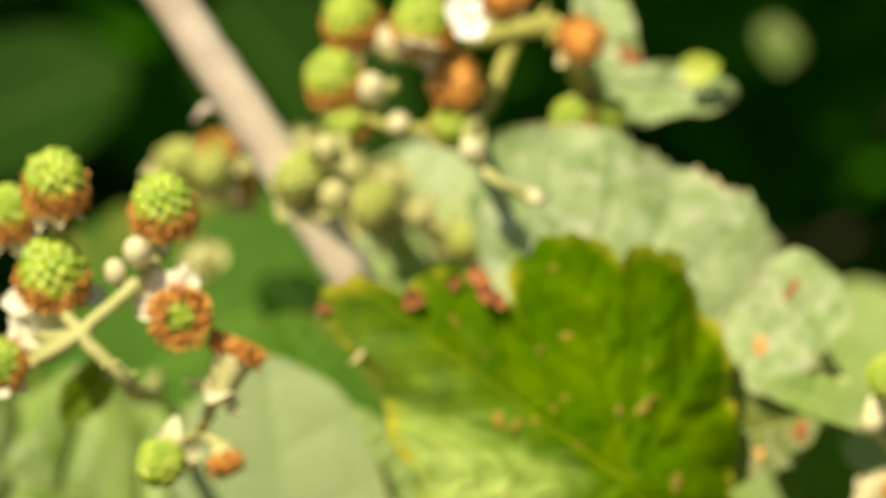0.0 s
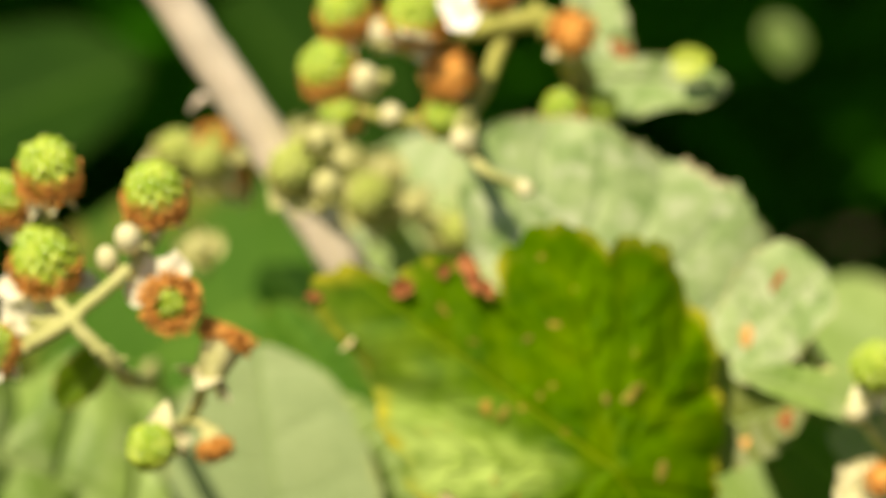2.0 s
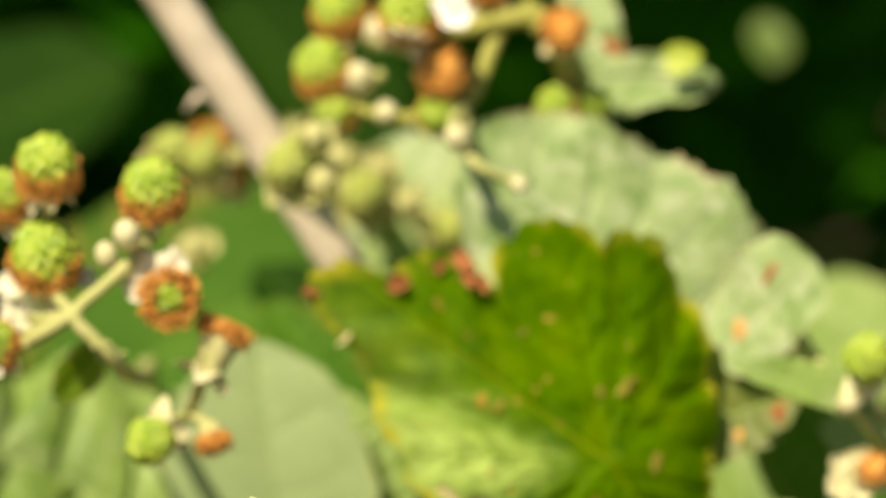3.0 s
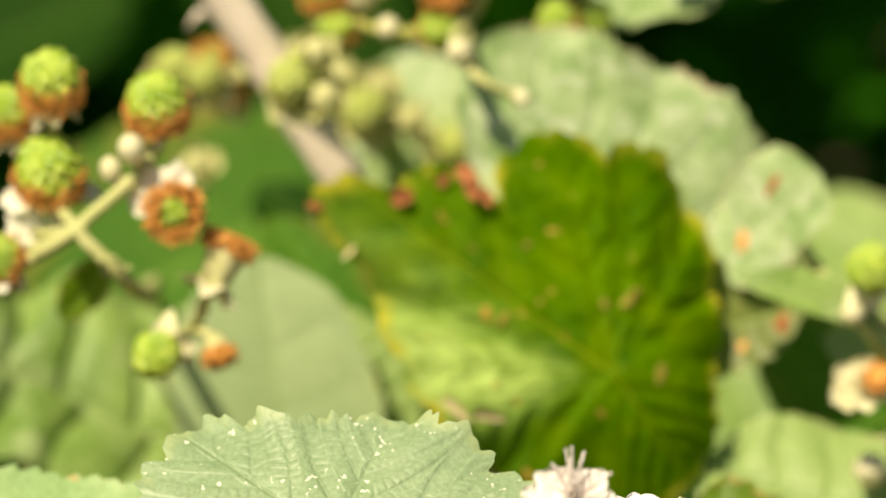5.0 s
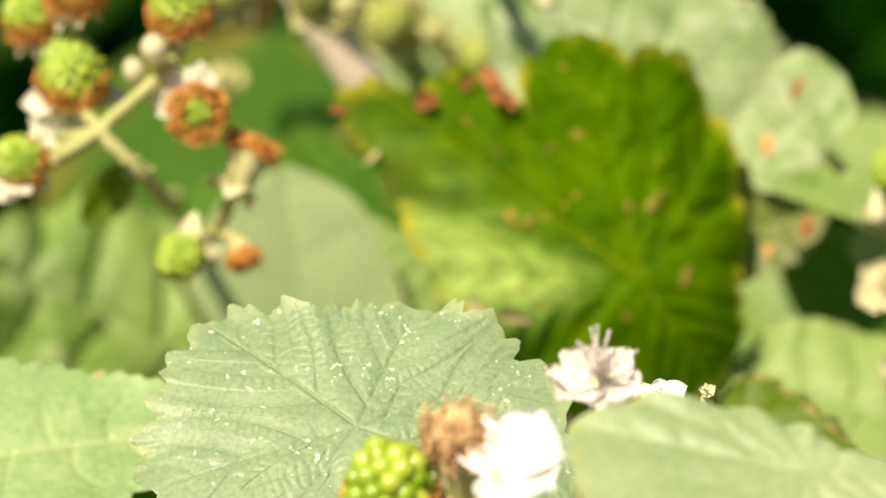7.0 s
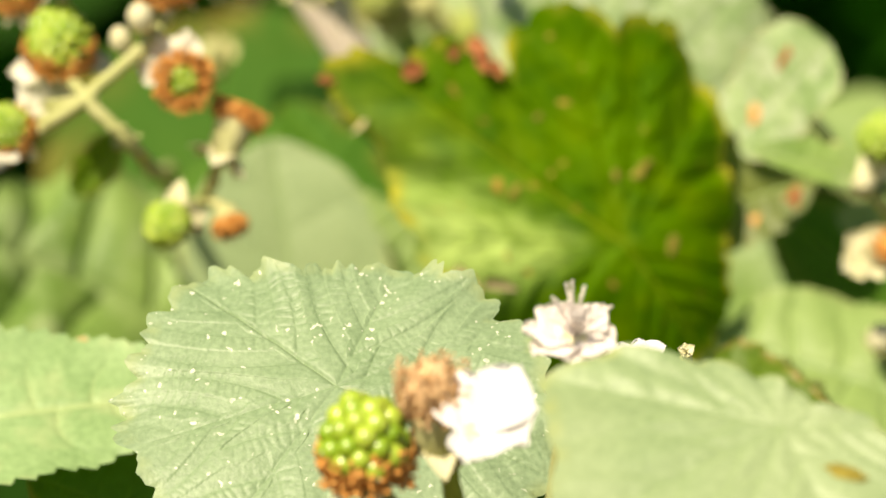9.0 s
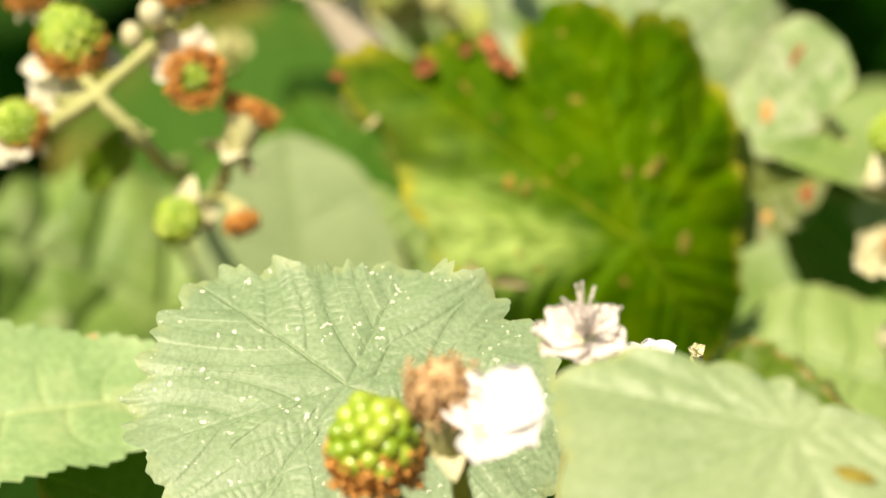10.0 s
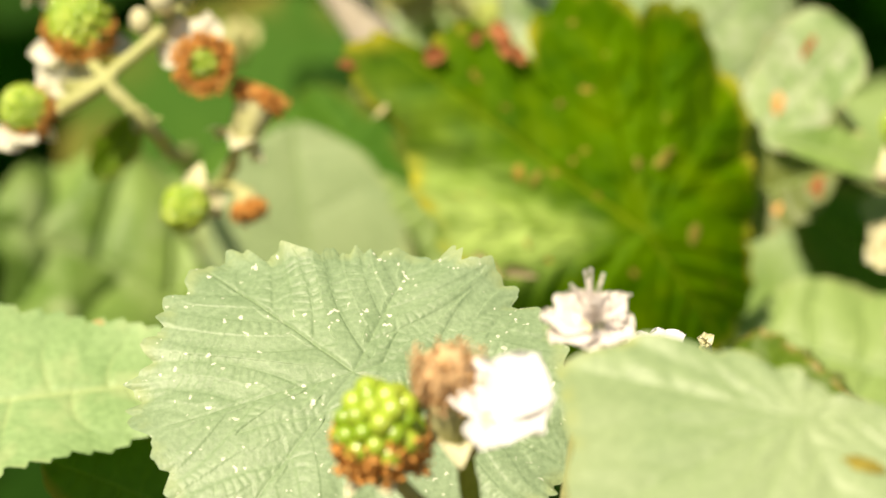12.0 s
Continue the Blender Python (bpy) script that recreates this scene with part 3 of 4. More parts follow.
def bramble_stem(points, thick, material, label, prickles=0, seed=0, name="bramble_cane"):
    """A stem through the points, tapering, with hooked prickles."""
    rng = random.Random(seed)
    base = Vector(points[0])
    stem = thing(name, Matrix.Translation(base), label, "stem", "bramble stems")
    own = [Vector(p) - base for p in points]
    body = part("stem_body", surface(*tube_data(own, thick[0], thick[1], 14, 10, 0.08, rng), material), stem)
    line = smooth_line(own, 12) if len(own) > 2 else [own[0].lerp(own[1], k / 30) for k in range(31)]
    for k in range(prickles):
        c = line[rng.randrange(1, len(line) - 1)]
        out = Vector((rng.uniform(-1, 1), rng.uniform(-1, 0.6), rng.uniform(-0.4, 0.8))).normalized()
        r = (thick[0] + thick[1]) / 2
        s = rng.uniform(0.8, 1.5) * r
        part("prickle", surface(*tube_data([c + out * r * 0.6, c + out * (r + s * 0.6) - Vector((0, 0, s * 0.1)), c + out * (r + s) - Vector((0, 0, s * 0.5))], 0.35 * r, 0.03 * r, 6, 3), material), body)
    return stem


# ---- ground and thicket ----
def ground():
    n = 40
    size = [math.copysign(abs(k / n) ** 3 * 400, k) for k in range(-n, n + 1)]
    verts = [(x, y, 0.03 * noise.noise((x * 0.8, y * 0.8, 0))) for x in size for y in size]
    m = len(size)
    faces = [(i * m + j, i * m + m + j, i * m + m + j + 1, i * m + j + 1) for i in range(m - 1) for j in range(m - 1)]
    tagged(new("ground", surface(verts, faces, SOIL)), "dark soil with leaf litter under the bramble", "ground", kind="structure")


ground()


def thicket(name, count, box, size, material, label, seed, lean=0.0):
    """Leaves that nobody could count, as one object: each a small folded, pointed blade."""
    rng = np.random.RandomState(seed)
    verts, faces = [], []
    for i in range(count):
        while True:
            c = np.array([rng.uniform(*box[0]), rng.uniform(*box[1]), rng.uniform(*box[2])])
            side = abs(2 * (c[0] - box[0][0]) / (box[0][1] - box[0][0]) - 1)
            top = (c[2] - box[2][0]) / (box[2][1] - box[2][0])
            if side ** 3 + 0.35 * top ** 4 < 0.85 + 0.35 * noise.noise((c[0] * 2.2, c[1] * 2.2, c[2] * 2.2)):
                break
        l = rng.uniform(*size)
        m = Euler((rng.normal(0, 0.5), rng.normal(0.2, 0.5), rng.uniform(0, 6.28))).to_matrix()
        n = len(verts)
        for k in range(6):
            u = k / 5
            w = 0.38 * l * math.sin(math.pi * (0.06 + 0.94 * u) ** 0.8) ** 0.7
            for v in (-1, -0.5, 0, 0.5, 1):
                q = m @ Vector((l * u, v * w * (1 + 0.12 * ((k + 1) % 2) * abs(v)), 0.25 * abs(v) * w - 0.25 * l * u * u))
                verts.append(Vector(c) + q)
        faces += [(n + 5 * k + j, n + 5 * k + 5 + j, n + 5 * k + 6 + j, n + 5 * k + 1 + j) for k in range(5) for j in range(4)]
    tagged(new(name, surface(verts, faces, material)), label, "thicket", kind="stuff")


thicket("bramble_thicket", 10000, ((-1.9, 1.9), (1.6, 2.6), (0.0, 1.3)), (0.05, 0.10), LEAF_DEEP, "dense shaded bramble leaves in the background", 1)
# Leaves above the view, added to keep sun off the background.
thicket("overhanging_thicket", 4700, ((-1.9, 1.9), (1.05, 2.9), (1.2, 1.7)), (0.05, 0.11), LEAF_DEEP, "unseen bramble leaves added overhead to shade the background", 4)
thicket("bramble_undergrowth", 3600, ((-0.9, 0.9), (1.1, 1.7), (0.0, 0.80)), (0.04, 0.08), LEAF_SHADED, "bramble undergrowth below the fruiting stems", 2)

# ---- canes and stems ----
bramble_stem([(0.16, 1.02, 0.0), (0.0093, 0.8100, 0.9231), (-0.0119, 0.7680, 0.9680), (-0.0275, 0.7600, 0.9949), (-0.0434, 0.7520, 1.0208), (-0.0596, 0.7440, 1.0486)], (0.00435, 0.00332), CANE,
             "straight dry beige-pink bramble cane", 5, 3, "dry_cane")
# fruiting spray beside the cane
HUB = (-0.0499, 0.6720, 0.9813)
bramble_stem([(-0.0569, 0.8700, 0.8989), (-0.0537, 0.8600, 0.9189), (-0.0488, 0.8100, 0.9431), (-0.0452, 0.7400, 0.9570), (-0.0441, 0.6950, 0.9676), (-0.0450, 0.6720, 0.9754), (-0.0499, 0.6720, 0.9813), (-0.0459, 0.6740, 0.9851), (-0.0411, 0.6780, 0.9891), (-0.0387, 0.6900, 0.9921)], (0.00144, 0.00084), STALK,
             "downy pale green fruiting stem with prickles", 16, 4)
bramble_stem([(-0.06, 1.0, 0.0), (-0.055, 0.95, 0.6), (-0.0569, 0.8700, 0.8989)], (0.004, 0.00146), ROOTED, "brown-green bramble cane rising from the ground", 0, 5)
S1, S2 = "fruits of the near spray", "fruits of the upper spray"
UNRIPE = "unripe green blackberry in a ring of orange-brown stamens"
blackberry((-0.0547, 0.6800, 1.0024), (0.0, -0.35, 1.0), 0.00440, "green", UNRIPE, (-0.0564, 0.7000, 0.9875), 11, True, group=S1)
blackberry((-0.0626, 0.6900, 0.9960), (-0.2, -0.4, 1.0), 0.00375, "green", UNRIPE, (-0.0564, 0.7000, 0.9875), 12, True, group=S1)
blackberry((-0.0554, 0.6820, 0.9884), (0.0, -0.5, 1.0), 0.00493, "green", UNRIPE, HUB, 13, True, group=S1, petals=((180, -30, 0.00668), (230, -35, 0.00710), (280, -35, 0.00668), (330, -25, 0.00585)))
blackberry((-0.0390, 0.6800, 0.9990), (-0.05, -0.35, 1.0), 0.00447, "green", UNRIPE, (-0.0412, 0.6800, 0.9887), 14, True, group=S1, sepal=0.9)
blackberry((-0.0363, 0.6750, 0.9832), (0.15, -1.0, 0.1), 0.00458, "young", "young blackberry with a green heart in brown stamens and white petals", (-0.0431, 0.6800, 0.9868), 15, True, group=S1,
           petals=((140, -14, 0.00535), (178, -14, 0.00551), (218, -10, 0.00501)))
blackberry((-0.0288, 0.6800, 0.9762), (0.40, 0.28, 0.9), 0.00400, "cap", "withered blackberry flower with a brown cap on a cream calyx", (-0.0346, 0.6900, 0.9621), 16, False, group=S1, tall_cap=0.7, sepal=1.25, long=1.5)
blackberry((-0.0391, 0.6750, 0.9615), (-0.35, -0.8, -0.25), 0.00366, "green", "small unripe green blackberry hanging under its cream sepals", (-0.0346, 0.6900, 0.9621), 17, True, group=S1, sepal=1.25, collar=False)
blackberry((-0.0302, 0.6800, 0.9609), (0.25, -0.5, -0.75), 0.00259, "cap", "small withered orange-brown blackberry flower", (-0.0346, 0.6900, 0.9621), 18, False, group=S1, long=0.9, sepal=0.6)
blackberry((-0.0459, 0.6800, 0.9887), (-0.3, -0.2, 1.0), 0.00225, "bud", "small cream bramble flower bud", (-0.0422, 0.6800, 0.9872), 19, group=S1, name="flower_bud")
blackberry((-0.0424, 0.6750, 0.9927), (-0.2, -0.6, 0.8), 0.00282, "bud", "cream felted bramble flower bud", (-0.0412, 0.6800, 0.9887), 20, group=S1, name="flower_bud")
blackberry((-0.0630, 0.6750, 0.9763), (-0.4, -0.6, 0.6), 0.00366, "green", UNRIPE, HUB, 21, True, group=S1, petals=((20, 20, 0.00585), (340, 0, 0.00543)))
bramble_stem([HUB, (-0.0550, 0.6740, 0.9779), (-0.0614, 0.6800, 0.9740)], (0.00109, 0.00067), STALK, "downy pale green side stem of the spray", 4, 6)
bramble_stem([(-0.0475, 0.8000, 0.9310), (-0.0418, 0.7150, 0.9515), (-0.0384, 0.6980, 0.9565), (-0.0346, 0.6900, 0.9623), (-0.0323, 0.6880, 0.9656)], (0.00077, 0.00058), STALK, "thin downy side stem of the spray", 2, 7)

# upper spray, farther back
bramble_stem([(0.0341, 0.8000, 0.9719), (0.0286, 0.7720, 0.9933), (0.0243, 0.7570, 1.0060), (0.0195, 0.7520, 1.0149), (0.0082, 0.7500, 1.0137), (-0.0026, 0.7470, 1.0109)], (0.00322, 0.00129), OLIVE, "yellow-green fruiting stem of the upper spray", 10, 8)
bramble_stem([(0.0129, 0.7520, 1.0138), (0.0110, 0.7500, 1.0088), (0.0074, 0.7470, 1.0014), (-0.0043, 0.7470, 0.9991), (-0.0116, 0.7470, 1.0008)], (0.00148, 0.00092), OLIVE, "pale green side stem of the upper spray", 4, 9)
bramble_stem([(0.0074, 0.7470, 1.0014), (0.0058, 0.7280, 0.9994), (0.0100, 0.7200, 0.9955), (0.0161, 0.7220, 0.9925)], (0.00092, 0.00073), STALK, "thin curling stalk with withered bits", 3, 10)
blackberry((-0.0161, 0.7470, 1.0076), (-0.3, -0.5, 0.9), 0.00429, "green", UNRIPE, (-0.0062, 0.7520, 1.0056), 31, True, group=S2)
blackberry((-0.0135, 0.7520, 1.0165), (-0.2, -0.4, 1.0), 0.00424, "green", UNRIPE, (-0.0026, 0.7470, 1.0109), 32, True, group=S2)
blackberry((-0.0019, 0.7420, 1.0175), (0.0, -0.4, 1.0), 0.00465, "green", UNRIPE, (-0.0026, 0.7470, 1.0100), 33, True, group=S2, petals=((60, 20, 0.00729), (20, 10, 0.00638)))
blackberry((0.0034, 0.7440, 1.0071), (0.1, -0.9, 0.3), 0.00400, "cap", "withered orange blackberry flower", (0.0092, 0.7500, 1.0060), 34, group=S2, long=1.0)
blackberry((-0.0101, 0.7470, 1.0054), (0.0, -0.8, 0.6), 0.00367, "bud", "cream felted bramble flower bud", (-0.0062, 0.7520, 1.0056), 35, group=S2, name="flower_bud")
blackberry((-0.0141, 0.7470, 1.0003), (-0.3, -0.8, 0.4), 0.00328, "green", UNRIPE, (-0.0117, 0.7520, 1.0000), 36, True, group=S2)
blackberry((-0.0056, 0.7470, 0.9998), (0.0, -0.9, 0.3), 0.00275, "bud", "small cream bramble flower bud", (-0.0044, 0.7520, 0.9982), 37, group=S2, name="flower_bud")
blackberry((0.0029, 0.7440, 1.0003), (-0.1, -0.9, 0.2), 0.00326, "green", UNRIPE, (0.0074, 0.7470, 1.0014), 38, True, group=S2)
blackberry((0.0063, 0.7220, 0.9999), (-0.3, -0.6, 0.5), 0.00292, "bud", "cream withered bramble flower bud", (0.0074, 0.7460, 0.9998), 39, group=S2, name="flower_bud")
blackberry((0.0220, 0.7520, 1.0005), (-0.3, -0.8, 0.5), 0.00318, "green", UNRIPE, (0.0270, 0.7670, 0.9979), 40, True, group=S2)
blackberry((0.0231, 0.7470, 1.0134), (0.1, -0.9, 0.5), 0.00360, "cap", "withered orange blackberry flower", (0.0209, 0.7520, 1.0122), 41, group=S2, long=1.0)
blackberry((0.0109, 0.7520, 1.0199), (0.0, -0.8, 0.6), 0.00380, "cap", "withered orange blackberry flower", (0.0118, 0.7520, 1.0140), 42, group=S2, long=1.0)
blackberry((-0.0072, 0.7520, 1.0124), (-0.1, -0.7, 0.5), 0.00369, "bud", "cream felted bramble flower bud", (-0.0026, 0.7470, 1.0109), 43, group=S2, name="flower_bud")

blackberry((0.0282, 0.7540, 1.0005), (0.3, -0.8, 0.5), 0.00305, "green", "small olive green blackberry on the upper spray", (0.0269, 0.7600, 1.0009), 46, True, group=S2, collar=False)
blackberry((0.0159, 0.7200, 0.9930), (0.6, -0.7, -0.2), 0.00177, "bud", "small withered bud on a curling stalk", (0.0148, 0.7210, 0.9933), 47, group=S2, name="flower_bud")
# blurred spray round the cane
S3 = "fruits of the far spray"
bramble_stem([(-0.0222, 0.8600, 0.9365), (-0.0168, 0.8120, 0.9682), (-0.0203, 0.7970, 0.9809), (-0.0339, 0.7970, 0.9847), (-0.0445, 0.7970, 0.9846)], (0.00177, 0.00117), STALK, "pale green stem of the far spray", 5, 44)
bramble_stem([(-0.0168, 0.8120, 0.9682), (-0.0116, 0.7970, 0.9770), (-0.0029, 0.7970, 0.9761), (0.0049, 0.7970, 0.9722)], (0.00140, 0.00088), STALK, "pale green side stem of the far spray", 3, 45)
for k, (at, r, stage) in enumerate((((-0.0372, 0.7970, 0.9871), 0.0042, "young"), ((-0.0437, 0.7970, 0.9854), 0.0042, "green"), ((-0.0382, 0.7920, 0.9846), 0.0038, "green"), ((-0.0211, 0.7380, 0.9928), 0.0046, "green"),
                                    ((-0.0171, 0.7380, 0.9973), 0.0040, "bud"), ((-0.0145, 0.7970, 0.9834), 0.0042, "bud"), ((-0.0103, 0.7920, 0.9787), 0.0048, "green"), ((-0.0027, 0.7970, 0.9759), 0.0040, "bud"),
                                    ((-0.0078, 0.8020, 0.9811), 0.0040, "bud"), ((-0.0157, 0.7380, 0.9897), 0.0044, "bud"), ((0.0054, 0.7970, 0.9717), 0.0042, "green"), ((-0.0397, 0.7970, 0.9679), 0.0042, "bud"), ((-0.0339, 0.7970, 0.9808), 0.0036, "young"))):
    blackberry(at, (math.sin(k * 2.1) * 0.4, -0.7, 0.6), 0.8 * r, stage, "blurred far blackberry among pale sepals" if stage != "bud" else "pale felted bramble bud of the far spray",
               (at[0] + 0.003 * math.cos(k), at[1] + 0.012, at[2] - 0.006), 50 + k, group=S3, felt=FELT, sepal=1.5, skin=PALE_FRUIT, dry=OLIVE if k not in (0, 12) else WITHERED, name="blackberry" if stage != "bud" else "flower_bud")

rng = random.Random(90)
for k in range(16):
    a, b = Vector((-0.0267, 0.8120, 0.9822)), Vector((0.0020, 0.8120, 0.9714))
    at = a.lerp(b, rng.random()) + Vector((rng.uniform(-0.004, 0.004), rng.uniform(-0.006, 0.006), rng.uniform(-0.003, 0.004)))
    blackberry(at, (rng.uniform(-0.5, 0.5), -0.7, 0.6), rng.uniform(0.0022, 0.0034), "bud", "pale felted bramble bud of the far spray", (at.x, at.y + 0.02, at.z - 0.008), 200 + k, group=S3, felt=FELT, sepal=1.4, name="flower_bud")

blackberry((-0.0201, 0.7560, 0.9910), (-0.2, -0.8, 0.5), 0.0036, "green", "small olive blackberry beside the dry cane", (-0.0215, 0.7750, 0.9848), 48, group=S3, collar=False, sepal=0.5)

# fruit and flower in front of the pale leaf
FRONT = "front spray"
bramble_stem([(0.03, 0.60, 0.0), (0.025, 0.58, 0.6), (0.0075, 0.5440, 0.9235), (0.0062, 0.5340, 0.9444), (0.0054, 0.5290, 0.9576), (0.0042, 0.5260, 0.9646)], (0.00157, 0.00109), GREEN_STEM, "thick green stalk of the front spray", 0, 70)
blackberry((-0.0047, 0.5200, 0.9661), (-0.1, -0.25, 1.0), 0.00520, "green", "unripe green blackberry with glossy drupelets above brown stamens", (0.0037, 0.5340, 0.9507), 71, True, group=FRONT, grain=(48, 0.30))
blackberry((0.0034, 0.5220, 0.9689), (-0.05, -0.2, 1.0), 0.00397, "cap", "withered brown blackberry flower on a cream calyx", (0.0042, 0.5260, 0.9639), 72, True, group=FRONT, sepal=1.1, dry=TAN, tall_cap=1.75, long=1.25)


def flower(centre, axis, petals, label, stalk_to, seed, stamens=0, r=0.003, petal=None):
    """An open bramble flower: petals, a tuft of white stamens and its stalk. petals: turn, rise and length of each."""
    rng = random.Random(seed)
    axis = Vector(axis).normalized()
    m = frame_of(Vector(centre), Vector((1, 0.1, 0.05)), axis)
    bloom = thing("bramble_flower", m, label, "flower", FRONT)
    for angle, up, size in petals:
        turn = Matrix.Rotation(radians(angle), 4, "Z") @ Matrix.Rotation(radians(-up), 4, "Y") @ Matrix.Rotation(rng.uniform(-0.4, 0.4), 4, "X")
        part("petal", surface(*petal_data(size, size * 0.52, rng), petal or PETAL), bloom, m=turn)
    for k in range(stamens):
        a, tilt = rng.uniform(0, 6.28), rng.uniform(0.1, 0.75)
        out = Vector((math.cos(a) * math.sin(tilt), math.sin(a) * math.sin(tilt), math.cos(tilt)))
        l = r * rng.uniform(1.0, 1.9)
        part("stamen", surface(*joined([tube_data([(0, 0, 0), out * l * 0.5 + Vector((0, 0, 0.0003)), out * l], 0.00014, 0.00010, 5, 3), blob_data(out * l, 0.00022, 1)]), petal or PETAL), bloom)
    part("calyx", surface(*blob_data((0, 0, -0.0006), r * 0.55, 3, (1, 1, 0.7)), SEPAL), bloom, "cream felted calyx")
    end = m.inverted() @ Vector(stalk_to)
    part("flower_stalk", surface(*tube_data([end, end * 0.5 + Vector((0, 0, -0.001)), Vector((0, 0, -0.001))], 0.0010, 0.0009, 8), STALK), bloom)


flower((0.008, 0.517, 0.968), (-0.15, -0.62, 0.75), ((48, 6, 0.0098), (100, 10, 0.0076), (8, 4, 0.0078), (-28, 0, 0.0068), (-110, -5, 0.0050)), "open bramble flower with broad white petals", (0.0048, 0.5290, 0.9604), 73)
flower((0.02, 0.535, 0.975), (-0.15, -0.55, 0.85), ((175, 4, 0.0064), (140, 12, 0.0058), (215, 2, 0.0066), (95, 25, 0.0045), (260, 0, 0.0060), (320, 4, 0.0060), (30, 16, 0.0054)), "spent pinkish-white bramble flower with upright stamens", (0.017, 0.547, 0.949), 74, 46, 0.0036, petal=BLUSH)
flower((0.029, 0.578, 0.963), (0.0, -0.6, 0.8), ((10, 4, 0.0036), (170, 4, 0.0036), (90, 10, 0.0024), (260, 0, 0.0028)), "small faded white bramble flower", (0.03, 0.588, 0.949), 75, 3, 0.0012)
flower((0.035, 0.58, 0.9628), (0.0, -0.6, 0.8), ((20, 30, 0.0015), (95, 35, 0.0014), (170, 30, 0.0015), (240, 20, 0.0015), (310, 25, 0.0014)), "small faded white bramble flower", (0.036, 0.59, 0.95), 76, 2, 0.0010, petal=SEPAL)

flower((-0.0585, 0.6840, 0.9785), (-0.2, -0.75, 0.6), ((150, 10, 0.00428), (215, 5, 0.00461), (275, 0, 0.00411), (335, 5, 0.00411), (60, 20, 0.00329)), "crumpled white bramble flower in the near spray", HUB, 77, 10, 0.002, petal=CREAM)
flower((-0.0599, 0.6820, 0.9759), (-0.3, -0.8, 0.5), ((100, 20, 0.00329), (190, 10, 0.00329), (300, 10, 0.00346)), "small cream-white bramble flower in the near spray", HUB, 78, 8, 0.002, petal=CREAM)
flower((0.0047, 0.7350, 1.0190), (0.2, -0.8, 0.6), ((40, 10, 0.00377), (120, 10, 0.00412), (200, 10, 0.00323), (290, 5, 0.00538)), "crumpled white bramble flower in the upper spray", (0.0028, 0.7500, 1.0138), 79, 6, 0.002)

# fruit at the other side
blackberry((0.0698, 0.7000, 0.9695), (0.0, -0.6, 0.8), 0.00395, "green", "unripe dark green blackberry on a pale stalk", (0.0677, 0.7050, 0.9614), 80, True, group=S1, collar=False)
bramble_stem([(0.0618, 0.7400, 0.9654), (0.0636, 0.7150, 0.9652), (0.0674, 0.7050, 0.9618), (0.0768, 0.7200, 0.9471)], (0.00106, 0.00106), STALK, "pale green fruit stem with prickles", 4, 81)
blackberry((0.0670, 0.7000, 0.9624), (-0.2, -0.9, 0.3), 0.00258, "bud", "cream felted bramble flower bud", (0.0695, 0.7100, 0.9580), 82, group=S1, name="flower_bud")
flower((0.0673, 0.6920, 0.9525), (-0.3, -0.75, 0.5), ((60, 10, 0.00525), (140, 15, 0.00508), (205, 5, 0.00559), (275, 10, 0.00525), (340, 5, 0.00466)), "faded cream bramble flower beside a light green leaf", (0.0759, 0.7200, 0.9471), 83, 14, 0.002, petal=SEPAL)
blackberry((0.0702, 0.7000, 0.9376), (-0.3, -0.8, 0.5), 0.00344, "bud", "cream withered bramble flower bud", (0.0770, 0.7200, 0.9323), 84, group=S1, name="flower_bud")
bramble_stem([(0.0768, 0.7200, 0.9471), (0.0799, 0.7300, 0.9279), (0.10, 0.85, 0.5), (0.11, 0.95, 0.0)], (0.00106, 0.004), ROOTED, "brown-green bramble cane rising from the ground", 0, 85)

# ---- leaves ----
palmate_leaf((-0.01, 0.574, 0.96), (0.0, -0.62, 0.78), ((24, 0.0280, 0.0, 0.01, 0.4), (70, 0.0226, 0.0, 0.03, 0.4), (100, 0.0212, 0.0, 0.0, 0.0), (137, 0.0292, -0.001, 0.04, 1.0), (198, 0.0288, -0.001, 0.04, 0.4), (238, 0.0325, -0.002, 0.1, 0.4), (312, 0.0292, -0.004, 0.0, 0.0), (338, 0.0312, -0.003, 0.05, 0.6)),
             LEAF_PALE, "pale green toothed bramble leaf flecked with white", (0.0103, 0.5600, 0.9436), seed=3, teeth=27, tooth=0.14, relief=0.00028, pleat=0.012, wave=0.0008, dome=0.06, turns=900, rings=130, sinus=(280, 0.12), curl=0.0, vein_width=0.010, side_veins=3, ladder=0.55, puff=0.10, roll=0.0010, bays=((32, 3, 0.12), (119, 7, 0.08), (160, 3, 0.05), (148, 2, 0.06)))
